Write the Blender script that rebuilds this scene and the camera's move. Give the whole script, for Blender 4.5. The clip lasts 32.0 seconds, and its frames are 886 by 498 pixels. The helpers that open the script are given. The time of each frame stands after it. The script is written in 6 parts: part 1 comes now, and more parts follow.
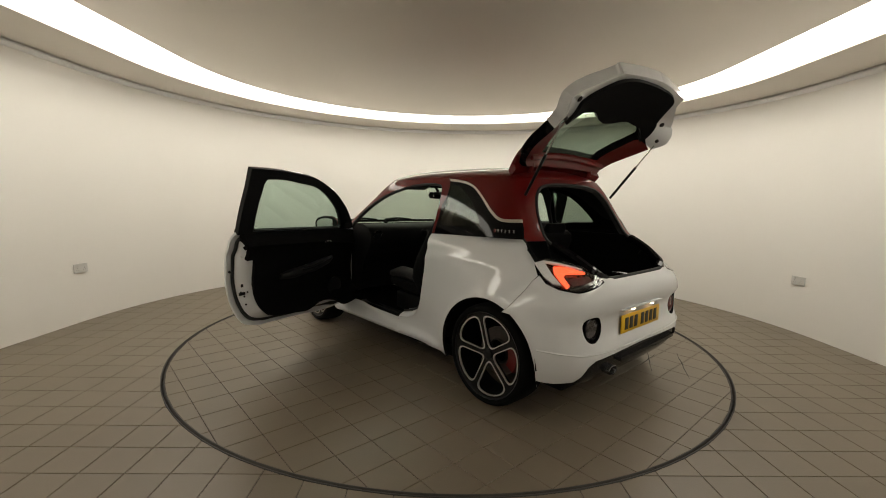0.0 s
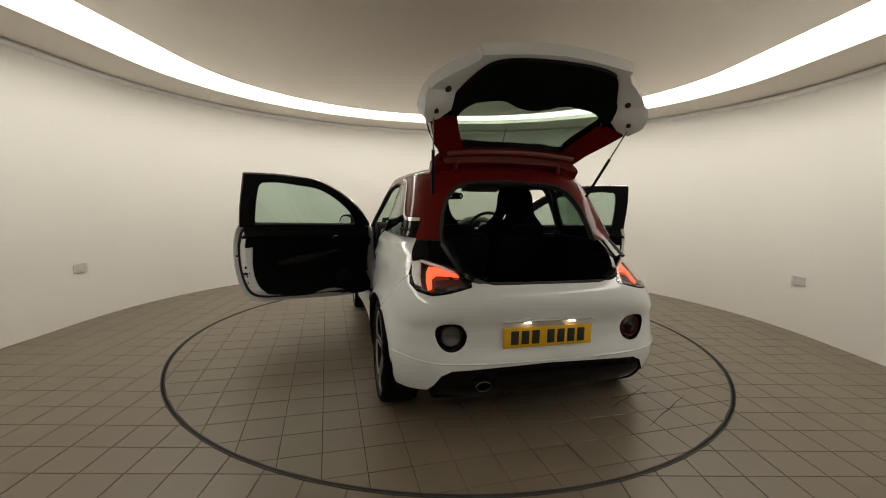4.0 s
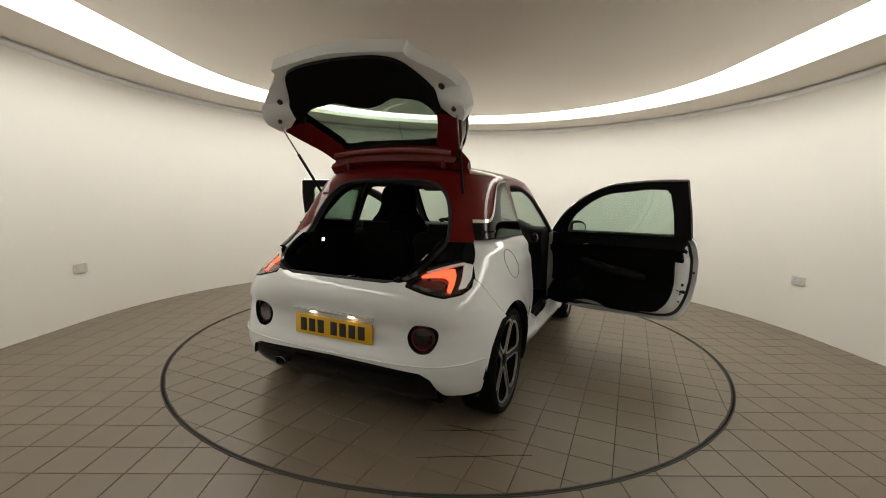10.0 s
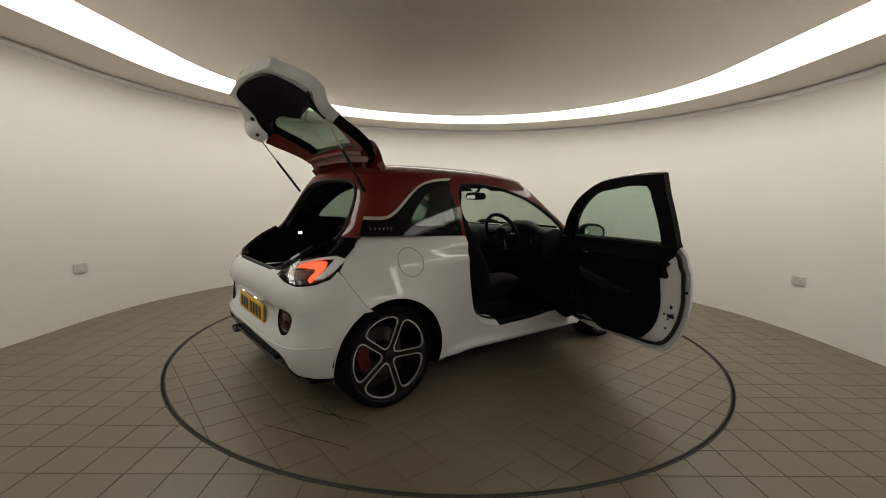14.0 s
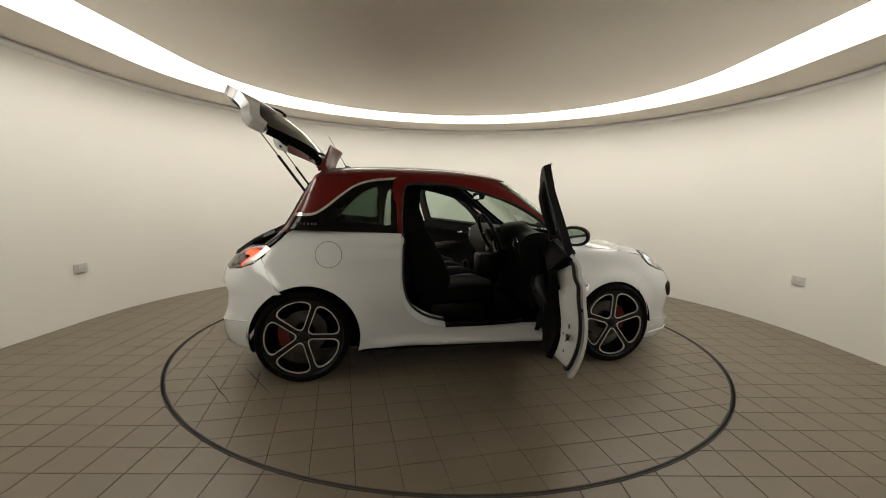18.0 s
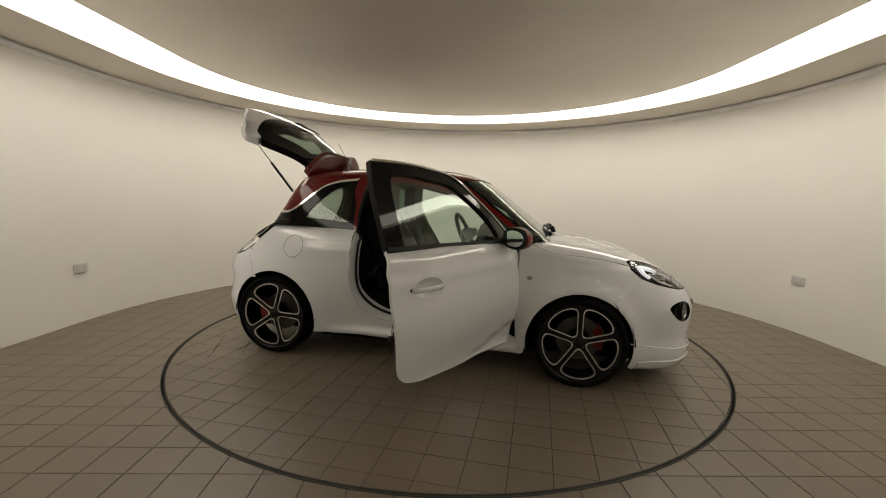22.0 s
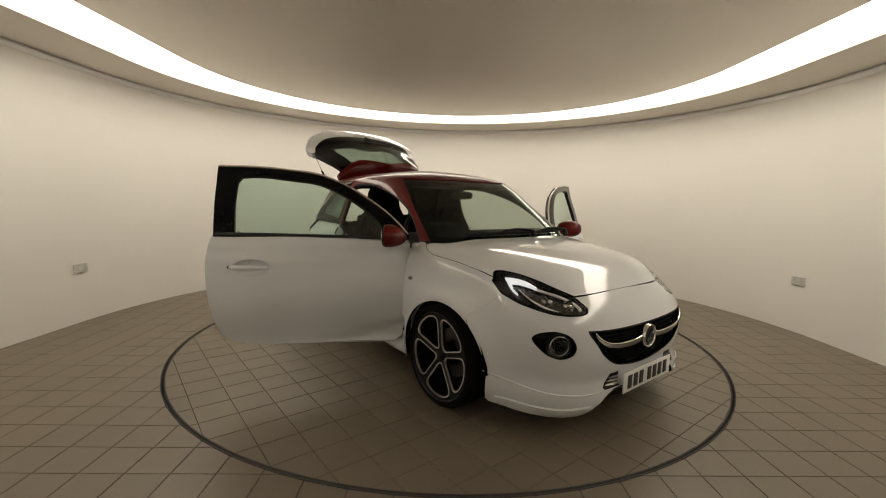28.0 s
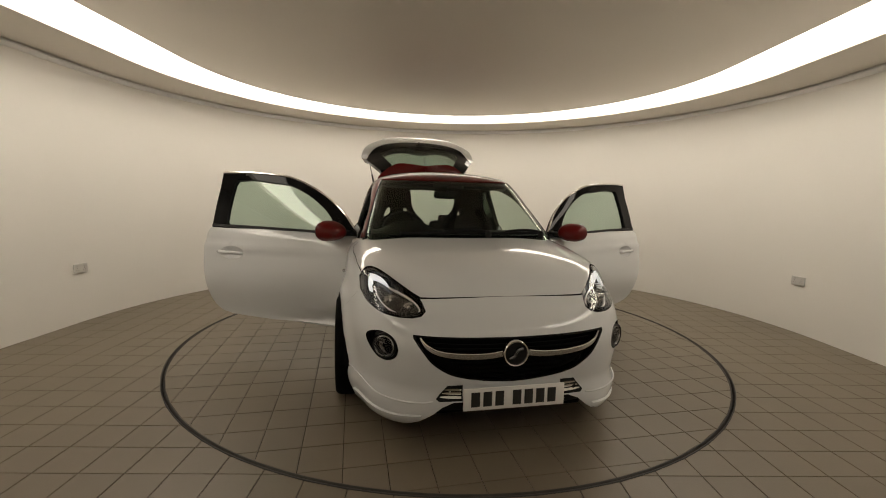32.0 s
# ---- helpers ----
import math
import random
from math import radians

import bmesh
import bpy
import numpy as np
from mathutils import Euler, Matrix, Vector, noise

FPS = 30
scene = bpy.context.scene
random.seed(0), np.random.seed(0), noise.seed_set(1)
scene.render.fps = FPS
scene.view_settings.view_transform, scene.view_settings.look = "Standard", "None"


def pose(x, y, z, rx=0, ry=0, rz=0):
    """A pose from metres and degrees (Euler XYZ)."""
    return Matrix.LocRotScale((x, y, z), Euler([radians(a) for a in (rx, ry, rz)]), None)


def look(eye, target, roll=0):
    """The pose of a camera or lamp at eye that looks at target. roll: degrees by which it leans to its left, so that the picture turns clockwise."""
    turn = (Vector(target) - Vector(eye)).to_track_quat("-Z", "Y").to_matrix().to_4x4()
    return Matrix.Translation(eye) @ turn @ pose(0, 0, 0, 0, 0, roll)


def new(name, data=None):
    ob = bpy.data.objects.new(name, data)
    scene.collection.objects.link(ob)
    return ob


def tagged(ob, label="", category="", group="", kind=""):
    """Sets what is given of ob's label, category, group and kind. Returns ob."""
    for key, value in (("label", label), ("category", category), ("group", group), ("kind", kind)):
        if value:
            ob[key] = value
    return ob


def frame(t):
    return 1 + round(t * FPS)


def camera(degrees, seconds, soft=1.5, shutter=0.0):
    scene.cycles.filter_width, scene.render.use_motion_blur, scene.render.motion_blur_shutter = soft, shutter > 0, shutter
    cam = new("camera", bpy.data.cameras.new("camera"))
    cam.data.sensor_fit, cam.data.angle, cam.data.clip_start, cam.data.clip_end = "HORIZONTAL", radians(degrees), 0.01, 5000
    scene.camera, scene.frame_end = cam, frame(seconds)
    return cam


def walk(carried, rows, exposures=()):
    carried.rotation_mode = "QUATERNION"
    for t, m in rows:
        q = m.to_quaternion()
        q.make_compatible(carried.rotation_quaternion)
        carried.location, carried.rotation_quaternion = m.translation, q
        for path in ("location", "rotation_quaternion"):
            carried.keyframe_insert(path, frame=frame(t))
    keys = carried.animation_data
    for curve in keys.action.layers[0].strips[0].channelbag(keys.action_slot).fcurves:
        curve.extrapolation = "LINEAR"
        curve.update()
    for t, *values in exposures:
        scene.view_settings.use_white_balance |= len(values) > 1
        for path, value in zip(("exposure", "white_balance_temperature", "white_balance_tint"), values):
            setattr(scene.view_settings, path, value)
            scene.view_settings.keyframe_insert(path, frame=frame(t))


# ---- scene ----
EYE = (0.0, -3.890, 1.2327)
cam = camera(92.43, 32.0, soft=1.0)
YAW, PITCH, ROLL = radians(-0.7875), radians(-6.582), 1.286
AIM = (math.sin(YAW) * math.cos(PITCH), math.cos(YAW) * math.cos(PITCH), math.sin(PITCH))
STAND = look(EYE, [e + a for e, a in zip(EYE, AIM)], ROLL)
walk(cam, [(0.0, STAND), (32.0, STAND)], exposures=[
    (0.0, -0.08, 6600, 10), (3.0, -0.18, 6530, 10), (6.0, 0.05, 6370, 10), (9.0, 0.12, 6350, 10), (13.0, -0.26, 6340, 10), (14.3, -0.33, 6350, 10), (17.0, -0.09, 6400, 10), (19.0, -0.03, 6520, 10),
    (21.0, -0.26, 6660, 10), (25.0, -0.26, 6910, 11), (28.0, -0.22, 6960, 12), (30.0, -0.36, 6980, 12), (32.0, -0.35, 6980, 13)])

# the turntable turns evenly; the car stands a little off its axis
TURN_START, TURN_RATE = 131.90, -6.5447
OFF = Vector((-1.2089, -0.0787, 0.0))
DISC_R = 2.235

# ---- light ----
world = bpy.data.worlds.new("world")
scene.world = world
world.use_nodes = True
world.node_tree.nodes["Background"].inputs[0].default_value = (0.01, 0.01, 0.01, 1)
world.node_tree.nodes["Background"].inputs[1].default_value = 0.0
BAND_LIGHT = 6.4


# ---- materials ----
def material(name, base=(0.5, 0.5, 0.5), rough=0.5, metal=0.0, var=0.12, scale=6.0, fine=60.0, bump=0.0, coat=0.0,
             spec=0.5, grime=0.0, per_object=0.0):
    """Surface with colour and gloss that vary at two scales, and fine relief."""
    m = bpy.data.materials.new(name)
    m.use_nodes = True
    nt = m.node_tree
    b = nt.nodes["Principled BSDF"]
    b.inputs["Metallic"].default_value = metal
    b.inputs["Coat Weight"].default_value = coat
    b.inputs["Coat Roughness"].default_value = 0.03
    b.inputs["Specular IOR Level"].default_value = spec
    tc = nt.nodes.new("ShaderNodeTexCoord")
    big, small = nt.nodes.new("ShaderNodeTexNoise"), nt.nodes.new("ShaderNodeTexNoise")
    for n, s, d in ((big, scale, 4.0), (small, fine, 3.0)):
        n.inputs["Scale"].default_value, n.inputs["Detail"].default_value = s, d
        nt.links.new(tc.outputs["Object"], n.inputs["Vector"])
    mix = nt.nodes.new("ShaderNodeMath")
    mix.operation = "MULTIPLY_ADD"
    nt.links.new(big.outputs["Fac"], mix.inputs[0])
    mix.inputs[1].default_value = 0.65
    half = nt.nodes.new("ShaderNodeMath")
    half.operation = "MULTIPLY"
    nt.links.new(small.outputs["Fac"], half.inputs[0])
    half.inputs[1].default_value = 0.35
    nt.links.new(half.outputs[0], mix.inputs[2])
    last = mix.outputs[0]
    if per_object:
        info = nt.nodes.new("ShaderNodeObjectInfo")
        add = nt.nodes.new("ShaderNodeMath")
        add.operation = "MULTIPLY_ADD"
        nt.links.new(info.outputs["Random"], add.inputs[0])
        add.inputs[1].default_value = per_object
        nt.links.new(last, add.inputs[2])
        last = add.outputs[0]
    ramp = nt.nodes.new("ShaderNodeValToRGB")
    ramp.color_ramp.elements[0].position, ramp.color_ramp.elements[1].position = 0.28, 0.74 + per_object
    lo, hi = [max(0, c * (1 - var)) for c in base], [min(1, c * (1 + var)) for c in base]
    if grime:
        lo = [c * (1 - grime) for c in lo]
    ramp.color_ramp.elements[0].color, ramp.color_ramp.elements[1].color = (*lo, 1), (*hi, 1)
    nt.links.new(last, ramp.inputs[0])
    nt.links.new(ramp.outputs[0], b.inputs["Base Color"])
    rr = nt.nodes.new("ShaderNodeMapRange")
    rr.inputs[3].default_value, rr.inputs[4].default_value = rough * 0.85, min(1, rough * 1.15)
    nt.links.new(small.outputs["Fac"], rr.inputs[0])
    nt.links.new(rr.outputs[0], b.inputs["Roughness"])
    if bump:
        bp = nt.nodes.new("ShaderNodeBump")
        bp.inputs["Strength"].default_value, bp.inputs["Distance"].default_value = 0.5, bump
        nt.links.new(small.outputs["Fac"], bp.inputs["Height"])
        nt.links.new(bp.outputs[0], b.inputs["Normal"])
    return m


def glow(name, colour, strength):
    m = bpy.data.materials.new(name)
    m.use_nodes = True
    b = m.node_tree.nodes["Principled BSDF"]
    b.inputs["Base Color"].default_value = (*[0.5 * c for c in colour], 1)
    b.inputs["Emission Color"].default_value = (*colour, 1)
    b.inputs["Emission Strength"].default_value = strength
    return m


def glass(name, tint=(0.8, 0.9, 0.86), dark=0.0, sheen=0.05):
    """A thin pane: mostly clear, with a mirror's sheen at its surface."""
    m = bpy.data.materials.new(name)
    m.use_nodes = True
    nt = m.node_tree
    nt.nodes.remove(nt.nodes["Principled BSDF"])
    out = nt.nodes["Material Output"]
    clear, shine, mix = (nt.nodes.new("ShaderNodeBsdf" + k) for k in ("Transparent", "Glossy", "Diffuse"))
    nt.nodes.remove(mix)
    mix = nt.nodes.new("ShaderNodeMixShader")
    clear.inputs[0].default_value = (*[c * (1 - dark) for c in tint], 1)
    shine.inputs["Roughness"].default_value = 0.01
    shine.inputs[0].default_value = (0.95, 0.97, 0.96, 1)
    # gloss grows towards grazing angles, the same from both faces
    lw, power, lift = nt.nodes.new("ShaderNodeLayerWeight"), nt.nodes.new("ShaderNodeMath"), nt.nodes.new("ShaderNodeMath")
    lw.inputs[0].default_value = 0.5
    power.operation, lift.operation = "POWER", "MULTIPLY_ADD"
    power.inputs[1].default_value = 5.0
    lift.inputs[1].default_value, lift.inputs[2].default_value = 0.9, sheen
    nt.links.new(lw.outputs["Facing"], power.inputs[0])
    nt.links.new(power.outputs[0], lift.inputs[0])
    nt.links.new(lift.outputs[0], mix.inputs[0])
    nt.links.new(clear.outputs[0], mix.inputs[1])
    nt.links.new(shine.outputs[0], mix.inputs[2])
    nt.links.new(mix.outputs[0], out.inputs[0])
    return m


WALL = material("wall_paint", (0.80, 0.78, 0.74), 0.75, var=0.02, scale=1.2, fine=180, bump=0.0006)
CEIL = material("ceiling_paint", (0.84, 0.79, 0.715), 0.7, var=0.02, scale=1.0, fine=200, bump=0.0004)
TRIM = material("trim_white", (0.88, 0.88, 0.90), 0.3, var=0.02, fine=90, coat=0.6)
TILE = material("floor_tile", (0.149, 0.120, 0.084), 0.38, var=0.10, scale=2.2, fine=120, bump=0.0006, per_object=0.12, grime=0.06)
GROUT = material("grout", (0.066, 0.055, 0.044), 0.9, var=0.2, fine=200, bump=0.001)
DARKSTEEL = material("ring_steel", (0.05, 0.047, 0.044), 0.6, 0.5, var=0.25, scale=9)
GAPBLACK = material("gap_rubber", (0.012, 0.011, 0.010), 0.8, var=0.2)
SOCKET = material("socket_plastic", (0.55, 0.54, 0.52), 0.4, var=0.03)
SOCKET_DARK = material("socket_slot", (0.03, 0.03, 0.03), 0.6)
BAND = glow("light_band", (1.0, 0.95, 0.84), BAND_LIGHT)
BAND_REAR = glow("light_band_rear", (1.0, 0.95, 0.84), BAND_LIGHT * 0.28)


# ---- mesh helpers ----
ORIGIN = {}


def finish(name, bm, mats, smooth=True, angle=40):
    me = bpy.data.meshes.new(name)
    if smooth:
        for f in bm.faces:
            f.smooth = True
        for e in bm.edges:
            if len(e.link_faces) == 2 and e.calc_face_angle(0) > radians(angle):
                e.smooth = False
    bm.to_mesh(me)
    bm.free()
    for m in (mats if isinstance(mats, (list, tuple)) else [mats]):
        me.materials.append(m)
    return me


def place(name, me, parent=None, label="", origin=None):
    """Link a mesh given in its thing's space, with its own origin at its middle."""
    co = np.empty(len(me.vertices) * 3)
    me.vertices.foreach_get("co", co)
    co = co.reshape(-1, 3)
    mid = Vector(((co.min(0) + co.max(0)) / 2).tolist()) if origin is None else Vector(origin)
    me.transform(Matrix.Translation(-mid))
    ob = new(name, me)
    base = Vector((0, 0, 0))
    if parent is not None:
        ob.parent = parent
        base = ORIGIN.get(parent.name, Vector((0, 0, 0)))
    ob.location = mid - base
    ORIGIN[ob.name] = mid
    if label:
        ob["label"] = label
    return ob


def part(name, bm, mat, parent, label="", smooth=True, angle=40, origin=None):
    return place(name, finish(name, bm, mat, smooth, angle), parent, label, origin)


def box(bm, x0, x1, y0, y1, z0, z1, bevel=0.0):
    v = [bm.verts.new(p) for p in ((x0, y0, z0), (x1, y0, z0), (x1, y1, z0), (x0, y1, z0),
                                   (x0, y0, z1), (x1, y0, z1), (x1, y1, z1), (x0, y1, z1))]
    fs = [bm.faces.new([v[i] for i in q]) for q in
          ((3, 2, 1, 0), (4, 5, 6, 7), (0, 1, 5, 4), (1, 2, 6, 5), (2, 3, 7, 6), (3, 0, 4, 7))]
    if bevel:
        edges = list({e for f in fs for e in f.edges})
        bmesh.ops.bevel(bm, geom=edges, offset=bevel, segments=2, affect="EDGES", profile=0.5)
    return bm


def strip(bm, rings, close=False, caps=False):
    """Faces between successive rings of points; close joins each ring's ends."""
    vs = [[bm.verts.new(p) for p in ring] for ring in rings]
    n = len(vs[0])
    for a, b in zip(vs, vs[1:]):
        for i in range(n if close else n - 1):
            j = (i + 1) % n
            q = []
            for v in (a[i], a[j], b[j], b[i]):
                if v not in q:
                    q.append(v)
            bm.faces.new(q)
    if caps:
        bm.faces.new(vs[0][::-1])
        bm.faces.new(vs[-1])
    return vs


# ---- the room: an oval hall with a luminous band in its ceiling ----
TAIL = -2.3      # centre of the far half circle, behind the camera


def oval(r, n=64):
    """Outline of the oval hall at the offset r from its spine, counter-clockwise."""
    front = [(r * math.cos(a), r * math.sin(a)) for a in (math.pi * i / n for i in range(n + 1))]
    sides = [(-r, TAIL * k / 6) for k in range(1, 6)]
    back = [(-r * math.cos(a), TAIL - r * math.sin(a)) for a in (math.pi * i / n for i in range(n + 1))]
    return front + sides + back + [(r, TAIL * k / 6) for k in range(5, 0, -1)]


ROOM_R, SOFFIT_R, DISC_CEIL_R = 3.485, 2.925, 2.44
SOFFIT_Z, CEIL_Z = 2.42, 2.445


def ring_mesh(name, profile, mat, kind_label, category):
    """A closed moulding along the oval: profile of (offset, height)."""
    bm = bmesh.new()
    rings = [[(x, y, z) for x, y in oval(r)] for r, z in profile]
    strip(bm, rings + [rings[0]], close=True)
    bmesh.ops.remove_doubles(bm, verts=bm.verts, dist=1e-5)
    bmesh.ops.recalc_face_normals(bm, faces=bm.faces)
    ob = place(name, finish(name, bm, mat, angle=35), None)
    return tagged(ob, kind_label, category, kind="structure")


ring_mesh("wall_oval", [(ROOM_R, 0), (ROOM_R, 2.415), (ROOM_R + 0.12, 2.415), (ROOM_R + 0.12, -0.05), (ROOM_R, -0.05)],
          WALL, "smooth curved wall painted warm white", "wall")
BEAD = [(ROOM_R + 0.003, 2.346), (ROOM_R - 0.010, 2.352), (ROOM_R - 0.022, 2.366), (ROOM_R - 0.028, 2.380), (ROOM_R - 0.024, 2.392), (ROOM_R + 0.003, 2.396)]
ring_mesh("trim_cornice", BEAD, TRIM, "thin glossy white bead along the top of the wall", "trim")
ring_mesh("ceiling_soffit", [(SOFFIT_R, SOFFIT_Z), (ROOM_R - 0.016, 2.404), (ROOM_R - 0.016, SOFFIT_Z), (ROOM_R + 0.1, SOFFIT_Z), (ROOM_R + 0.1, SOFFIT_Z + 0.14), (SOFFIT_R, SOFFIT_Z + 0.14)],
          CEIL, "flat beige ceiling margin along the curved wall", "ceiling")


BAND_PROFILE = [(DISC_CEIL_R - 0.03, 2.47), (SOFFIT_R + 0.03, 2.47), (SOFFIT_R + 0.03, 2.50), (DISC_CEIL_R - 0.03, 2.50)]


def arc_mesh(name, profile, mat, label, front):
    """A moulding along the far part of the oval and its straight sides, or along the end behind."""
    bm = bmesh.new()
    rings = []
    for r, z in profile:
        o = oval(r)
        o = o[-17:] + o[:82] if front else o[81:-16]
        rings.append([(x, y, z) for x, y in o])
    strip(bm, rings + [rings[0]])
    bm.faces.new([bm.verts.new(ring[0]) for ring in rings])
    bm.faces.new([bm.verts.new(ring[-1]) for ring in rings])
    bmesh.ops.remove_doubles(bm, verts=bm.verts, dist=1e-5)
    bmesh.ops.recalc_face_normals(bm, faces=bm.faces)
    return tagged(place(name, finish(name, bm, mat, angle=35)), label, "ceiling light", kind="structure")


arc_mesh("light_band", BAND_PROFILE, BAND, "wide curved band of white light in the ceiling", True)
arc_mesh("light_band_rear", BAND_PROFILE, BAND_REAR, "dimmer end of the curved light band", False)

bm = bmesh.new()
lo = [bm.verts.new((x, y, CEIL_Z)) for x, y in oval(DISC_CEIL_R)]
hi = [bm.verts.new((x, y, CEIL_Z + 0.12)) for x, y in oval(DISC_CEIL_R)]
bm.faces.new(lo[::-1])
bm.faces.new(hi)
for i in range(len(lo)):
    j = (i + 1) % len(lo)
    bm.faces.new((lo[i], lo[j], hi[j], hi[i]))
tagged(part("ceiling", bm, CEIL, None, angle=30), "flat warm grey oval ceiling panel", "ceiling", kind="structure")
bm = bmesh.new()
box(bm, -4.2, 4.2, -6.4, 4.2, 2.66, 2.72)
tagged(part("ceiling_deck", bm, CEIL, None, smooth=False), "plain deck above the ceiling panels", "ceiling", kind="structure")

# floor
bm = bmesh.new()
hole = [(math.cos(2 * math.pi * i / 128), math.sin(2 * math.pi * i / 128)) for i in range(128)]
RING_R = DISC_R + 0.014
outer = [bm.verts.new((4.2 * c * 1.5, 4.2 * s * 1.5 - 1.0, -0.004)) for c, s in hole]
inner = [bm.verts.new((RING_R * c, RING_R * s, -0.004)) for c, s in hole]
deep = [bm.verts.new((RING_R * c, RING_R * s, -0.06)) for c, s in hole]
for i in range(128):
    j = (i + 1) % 128
    bm.faces.new((inner[i], outer[i], outer[j], inner[j]))
    bm.faces.new((deep[i], inner[i], inner[j], deep[j]))
FLOOR = tagged(part("floor", bm, GROUT, None, angle=30, origin=(0, 0, 0)), "beige square floor tiles with dark joints", "floor", kind="structure")
bm = bmesh.new()
bm.faces.new([bm.verts.new((RING_R * c, RING_R * s, -0.058)) for c, s in hole])
tagged(part("pit", bm, GAPBLACK, None, smooth=False), "dark pit under the turntable", "pit", kind="structure")
bm = bmesh.new()
for r0, r1 in ((RING_R, RING_R + 0.006),):
    prof = ((r0, -0.03), (r0, 0.004), (r1, 0.004), (r1, -0.03))
    strip(bm, [[(r * c, r * s, z) for c, s in hole] for r, z in prof], close=True)
tagged(part("trim_ring", bm, DARKSTEEL, None, angle=30), "thin steel edging round the turntable", "trim", kind="structure")


def clip_circle(poly, radius, inside):
    """Clip a small convex polygon by a circle about the origin."""
    out = []
    for (x0, y0), (x1, y1) in zip(poly, poly[1:] + poly[:1]):
        a, b = math.hypot(x0, y0) - radius, math.hypot(x1, y1) - radius
        if not inside:
            a, b = -a, -b
        if a <= 0:
            out.append((x0, y0))
        if a * b < 0:
            k = a / (a - b)
            out.append((x0 + k * (x1 - x0), y0 + k * (y1 - y0)))
    return out


def tile_prism(bm, poly, z0, z1):
    if len(poly) < 3:
        return
    c = (sum(p[0] for p in poly) / len(poly), sum(p[1] for p in poly) / len(poly))
    rim = [(c[0] + (x - c[0]) * 0.985, c[1] + (y - c[1]) * 0.985) for x, y in poly]
    lo, mid, top = ([bm.verts.new((x, y, z)) for x, y in q] for q, z in ((poly, z0), (poly, z1 - 0.0012), (rim, z1)))
    n = len(poly)
    bm.faces.new(top)
    for i in range(n):
        j = (i + 1) % n
        bm.faces.new((lo[i], lo[j], mid[j], mid[i]))
        bm.faces.new((mid[i], mid[j], top[j], top[i]))


def lay_tiles(parent, pitch, u0, v0, turn, keep, clip, near, joint=0.0038, limit=290):
    """Square tiles on a grid: full tiles nearest to `near` as pieces, the rest joined."""
    ca, sa = math.cos(turn), math.sin(turn)
    h = (pitch - joint) / 2
    bm = bmesh.new()
    tile_prism(bm, [(-h, -h), (h, -h), (h, h), (-h, h)], -0.012, 0.0)
    shared = finish("tile", bm, TILE, smooth=False)
    whole, rest = [], bmesh.new()
    for i in range(-46, 47):
        for j in range(-46, 47):
            u, v = u0 + (i + 0.5) * pitch, v0 + (j + 0.5) * pitch
            poly = [(ca * (u + a) - sa * (v + b), sa * (u + a) + ca * (v + b)) for a, b in ((-h, -h), (h, -h), (h, h), (-h, h))]
            x, y = ca * u - sa * v, sa * u + ca * v
            if not keep(x, y):
                continue
            cut = clip(poly)
            if len(cut) == 4 and all(math.dist(p, q) < 1e-9 for p, q in zip(cut, poly)):
                whole.append((math.dist((x, y), near), x, y, poly))
            else:
                tile_prism(rest, cut, -0.012, 0.0)
    whole.sort()
    for k, (_, x, y, poly) in enumerate(whole):
        if k < limit:
            ob = new("tile", shared)
            ob.parent = parent
            ob.matrix_basis = Matrix.Translation((x, y, random.uniform(-0.0005, 0.0005))) @ Matrix.Rotation(turn, 4, "Z")
        else:
            tile_prism(rest, poly, -0.012, 0.0)
    ob = part("tiles", rest, TILE, parent, "further floor tiles", smooth=False)
    tagged(ob, kind="stuff")


TURNTABLE = tagged(new("turntable"), "round turntable floor laid with beige square tiles", "turntable")
bm = bmesh.new()
strip(bm, [[(r * c, r * s, z) for c, s in hole] for r, z in ((0.01, -0.004), (DISC_R, -0.004), (DISC_R, -0.05))], close=True)
part("disc", bm, GROUT, TURNTABLE, "dark jointing bed", angle=30)
bm = bmesh.new()
strip(bm, [[(r * c, r * s, z) for c, s in hole] for r, z in ((DISC_R - 0.006, -0.01), (DISC_R - 0.006, 0.002), (DISC_R, 0.002), (DISC_R, -0.04))], close=True)
part("edge_strip", bm, DARKSTEEL, TURNTABLE, "thin steel edge strip", angle=30)


# sockets
def wall_socket(x, y):
    r = math.hypot(x, y)
    bm = bmesh.new()
    box(bm, -0.073, 0.073, -0.012, 0.0, -0.043, 0.043, 0.004)
    ob = part("wall_socket", bm, SOCKET, None, origin=(0, 0, 0))
    for sx in (-0.036, 0.036):
        bm = bmesh.new()
        box(bm, sx - 0.009, sx + 0.009, -0.016, -0.011, 0.018, 0.034, 0.002)
        part("switch", bm, SOCKET, ob)
        for dx, dz, w, h in ((0, 0.004, 0.004, 0.009), (-0.011, -0.014, 0.007, 0.004), (0.011, -0.014, 0.007, 0.004)):
            bm = bmesh.new()
            box(bm, sx + dx - w / 2, sx + dx + w / 2, -0.0126, -0.0118, dz - h / 2, dz + h / 2)
            part("slot", bm, SOCKET_DARK, ob, smooth=False)
    ob.matrix_basis = Matrix.Translation((x, y, 0.515)) @ Matrix.Rotation(math.atan2(y, x) - math.pi / 2, 4, "Z")
    tagged(ob, "white plastic double wall socket on the curved wall", "socket", "wall sockets")


for a in (179.6, 5.05):
    wall_socket(ROOM_R * math.cos(radians(a)), ROOM_R * math.sin(radians(a)))


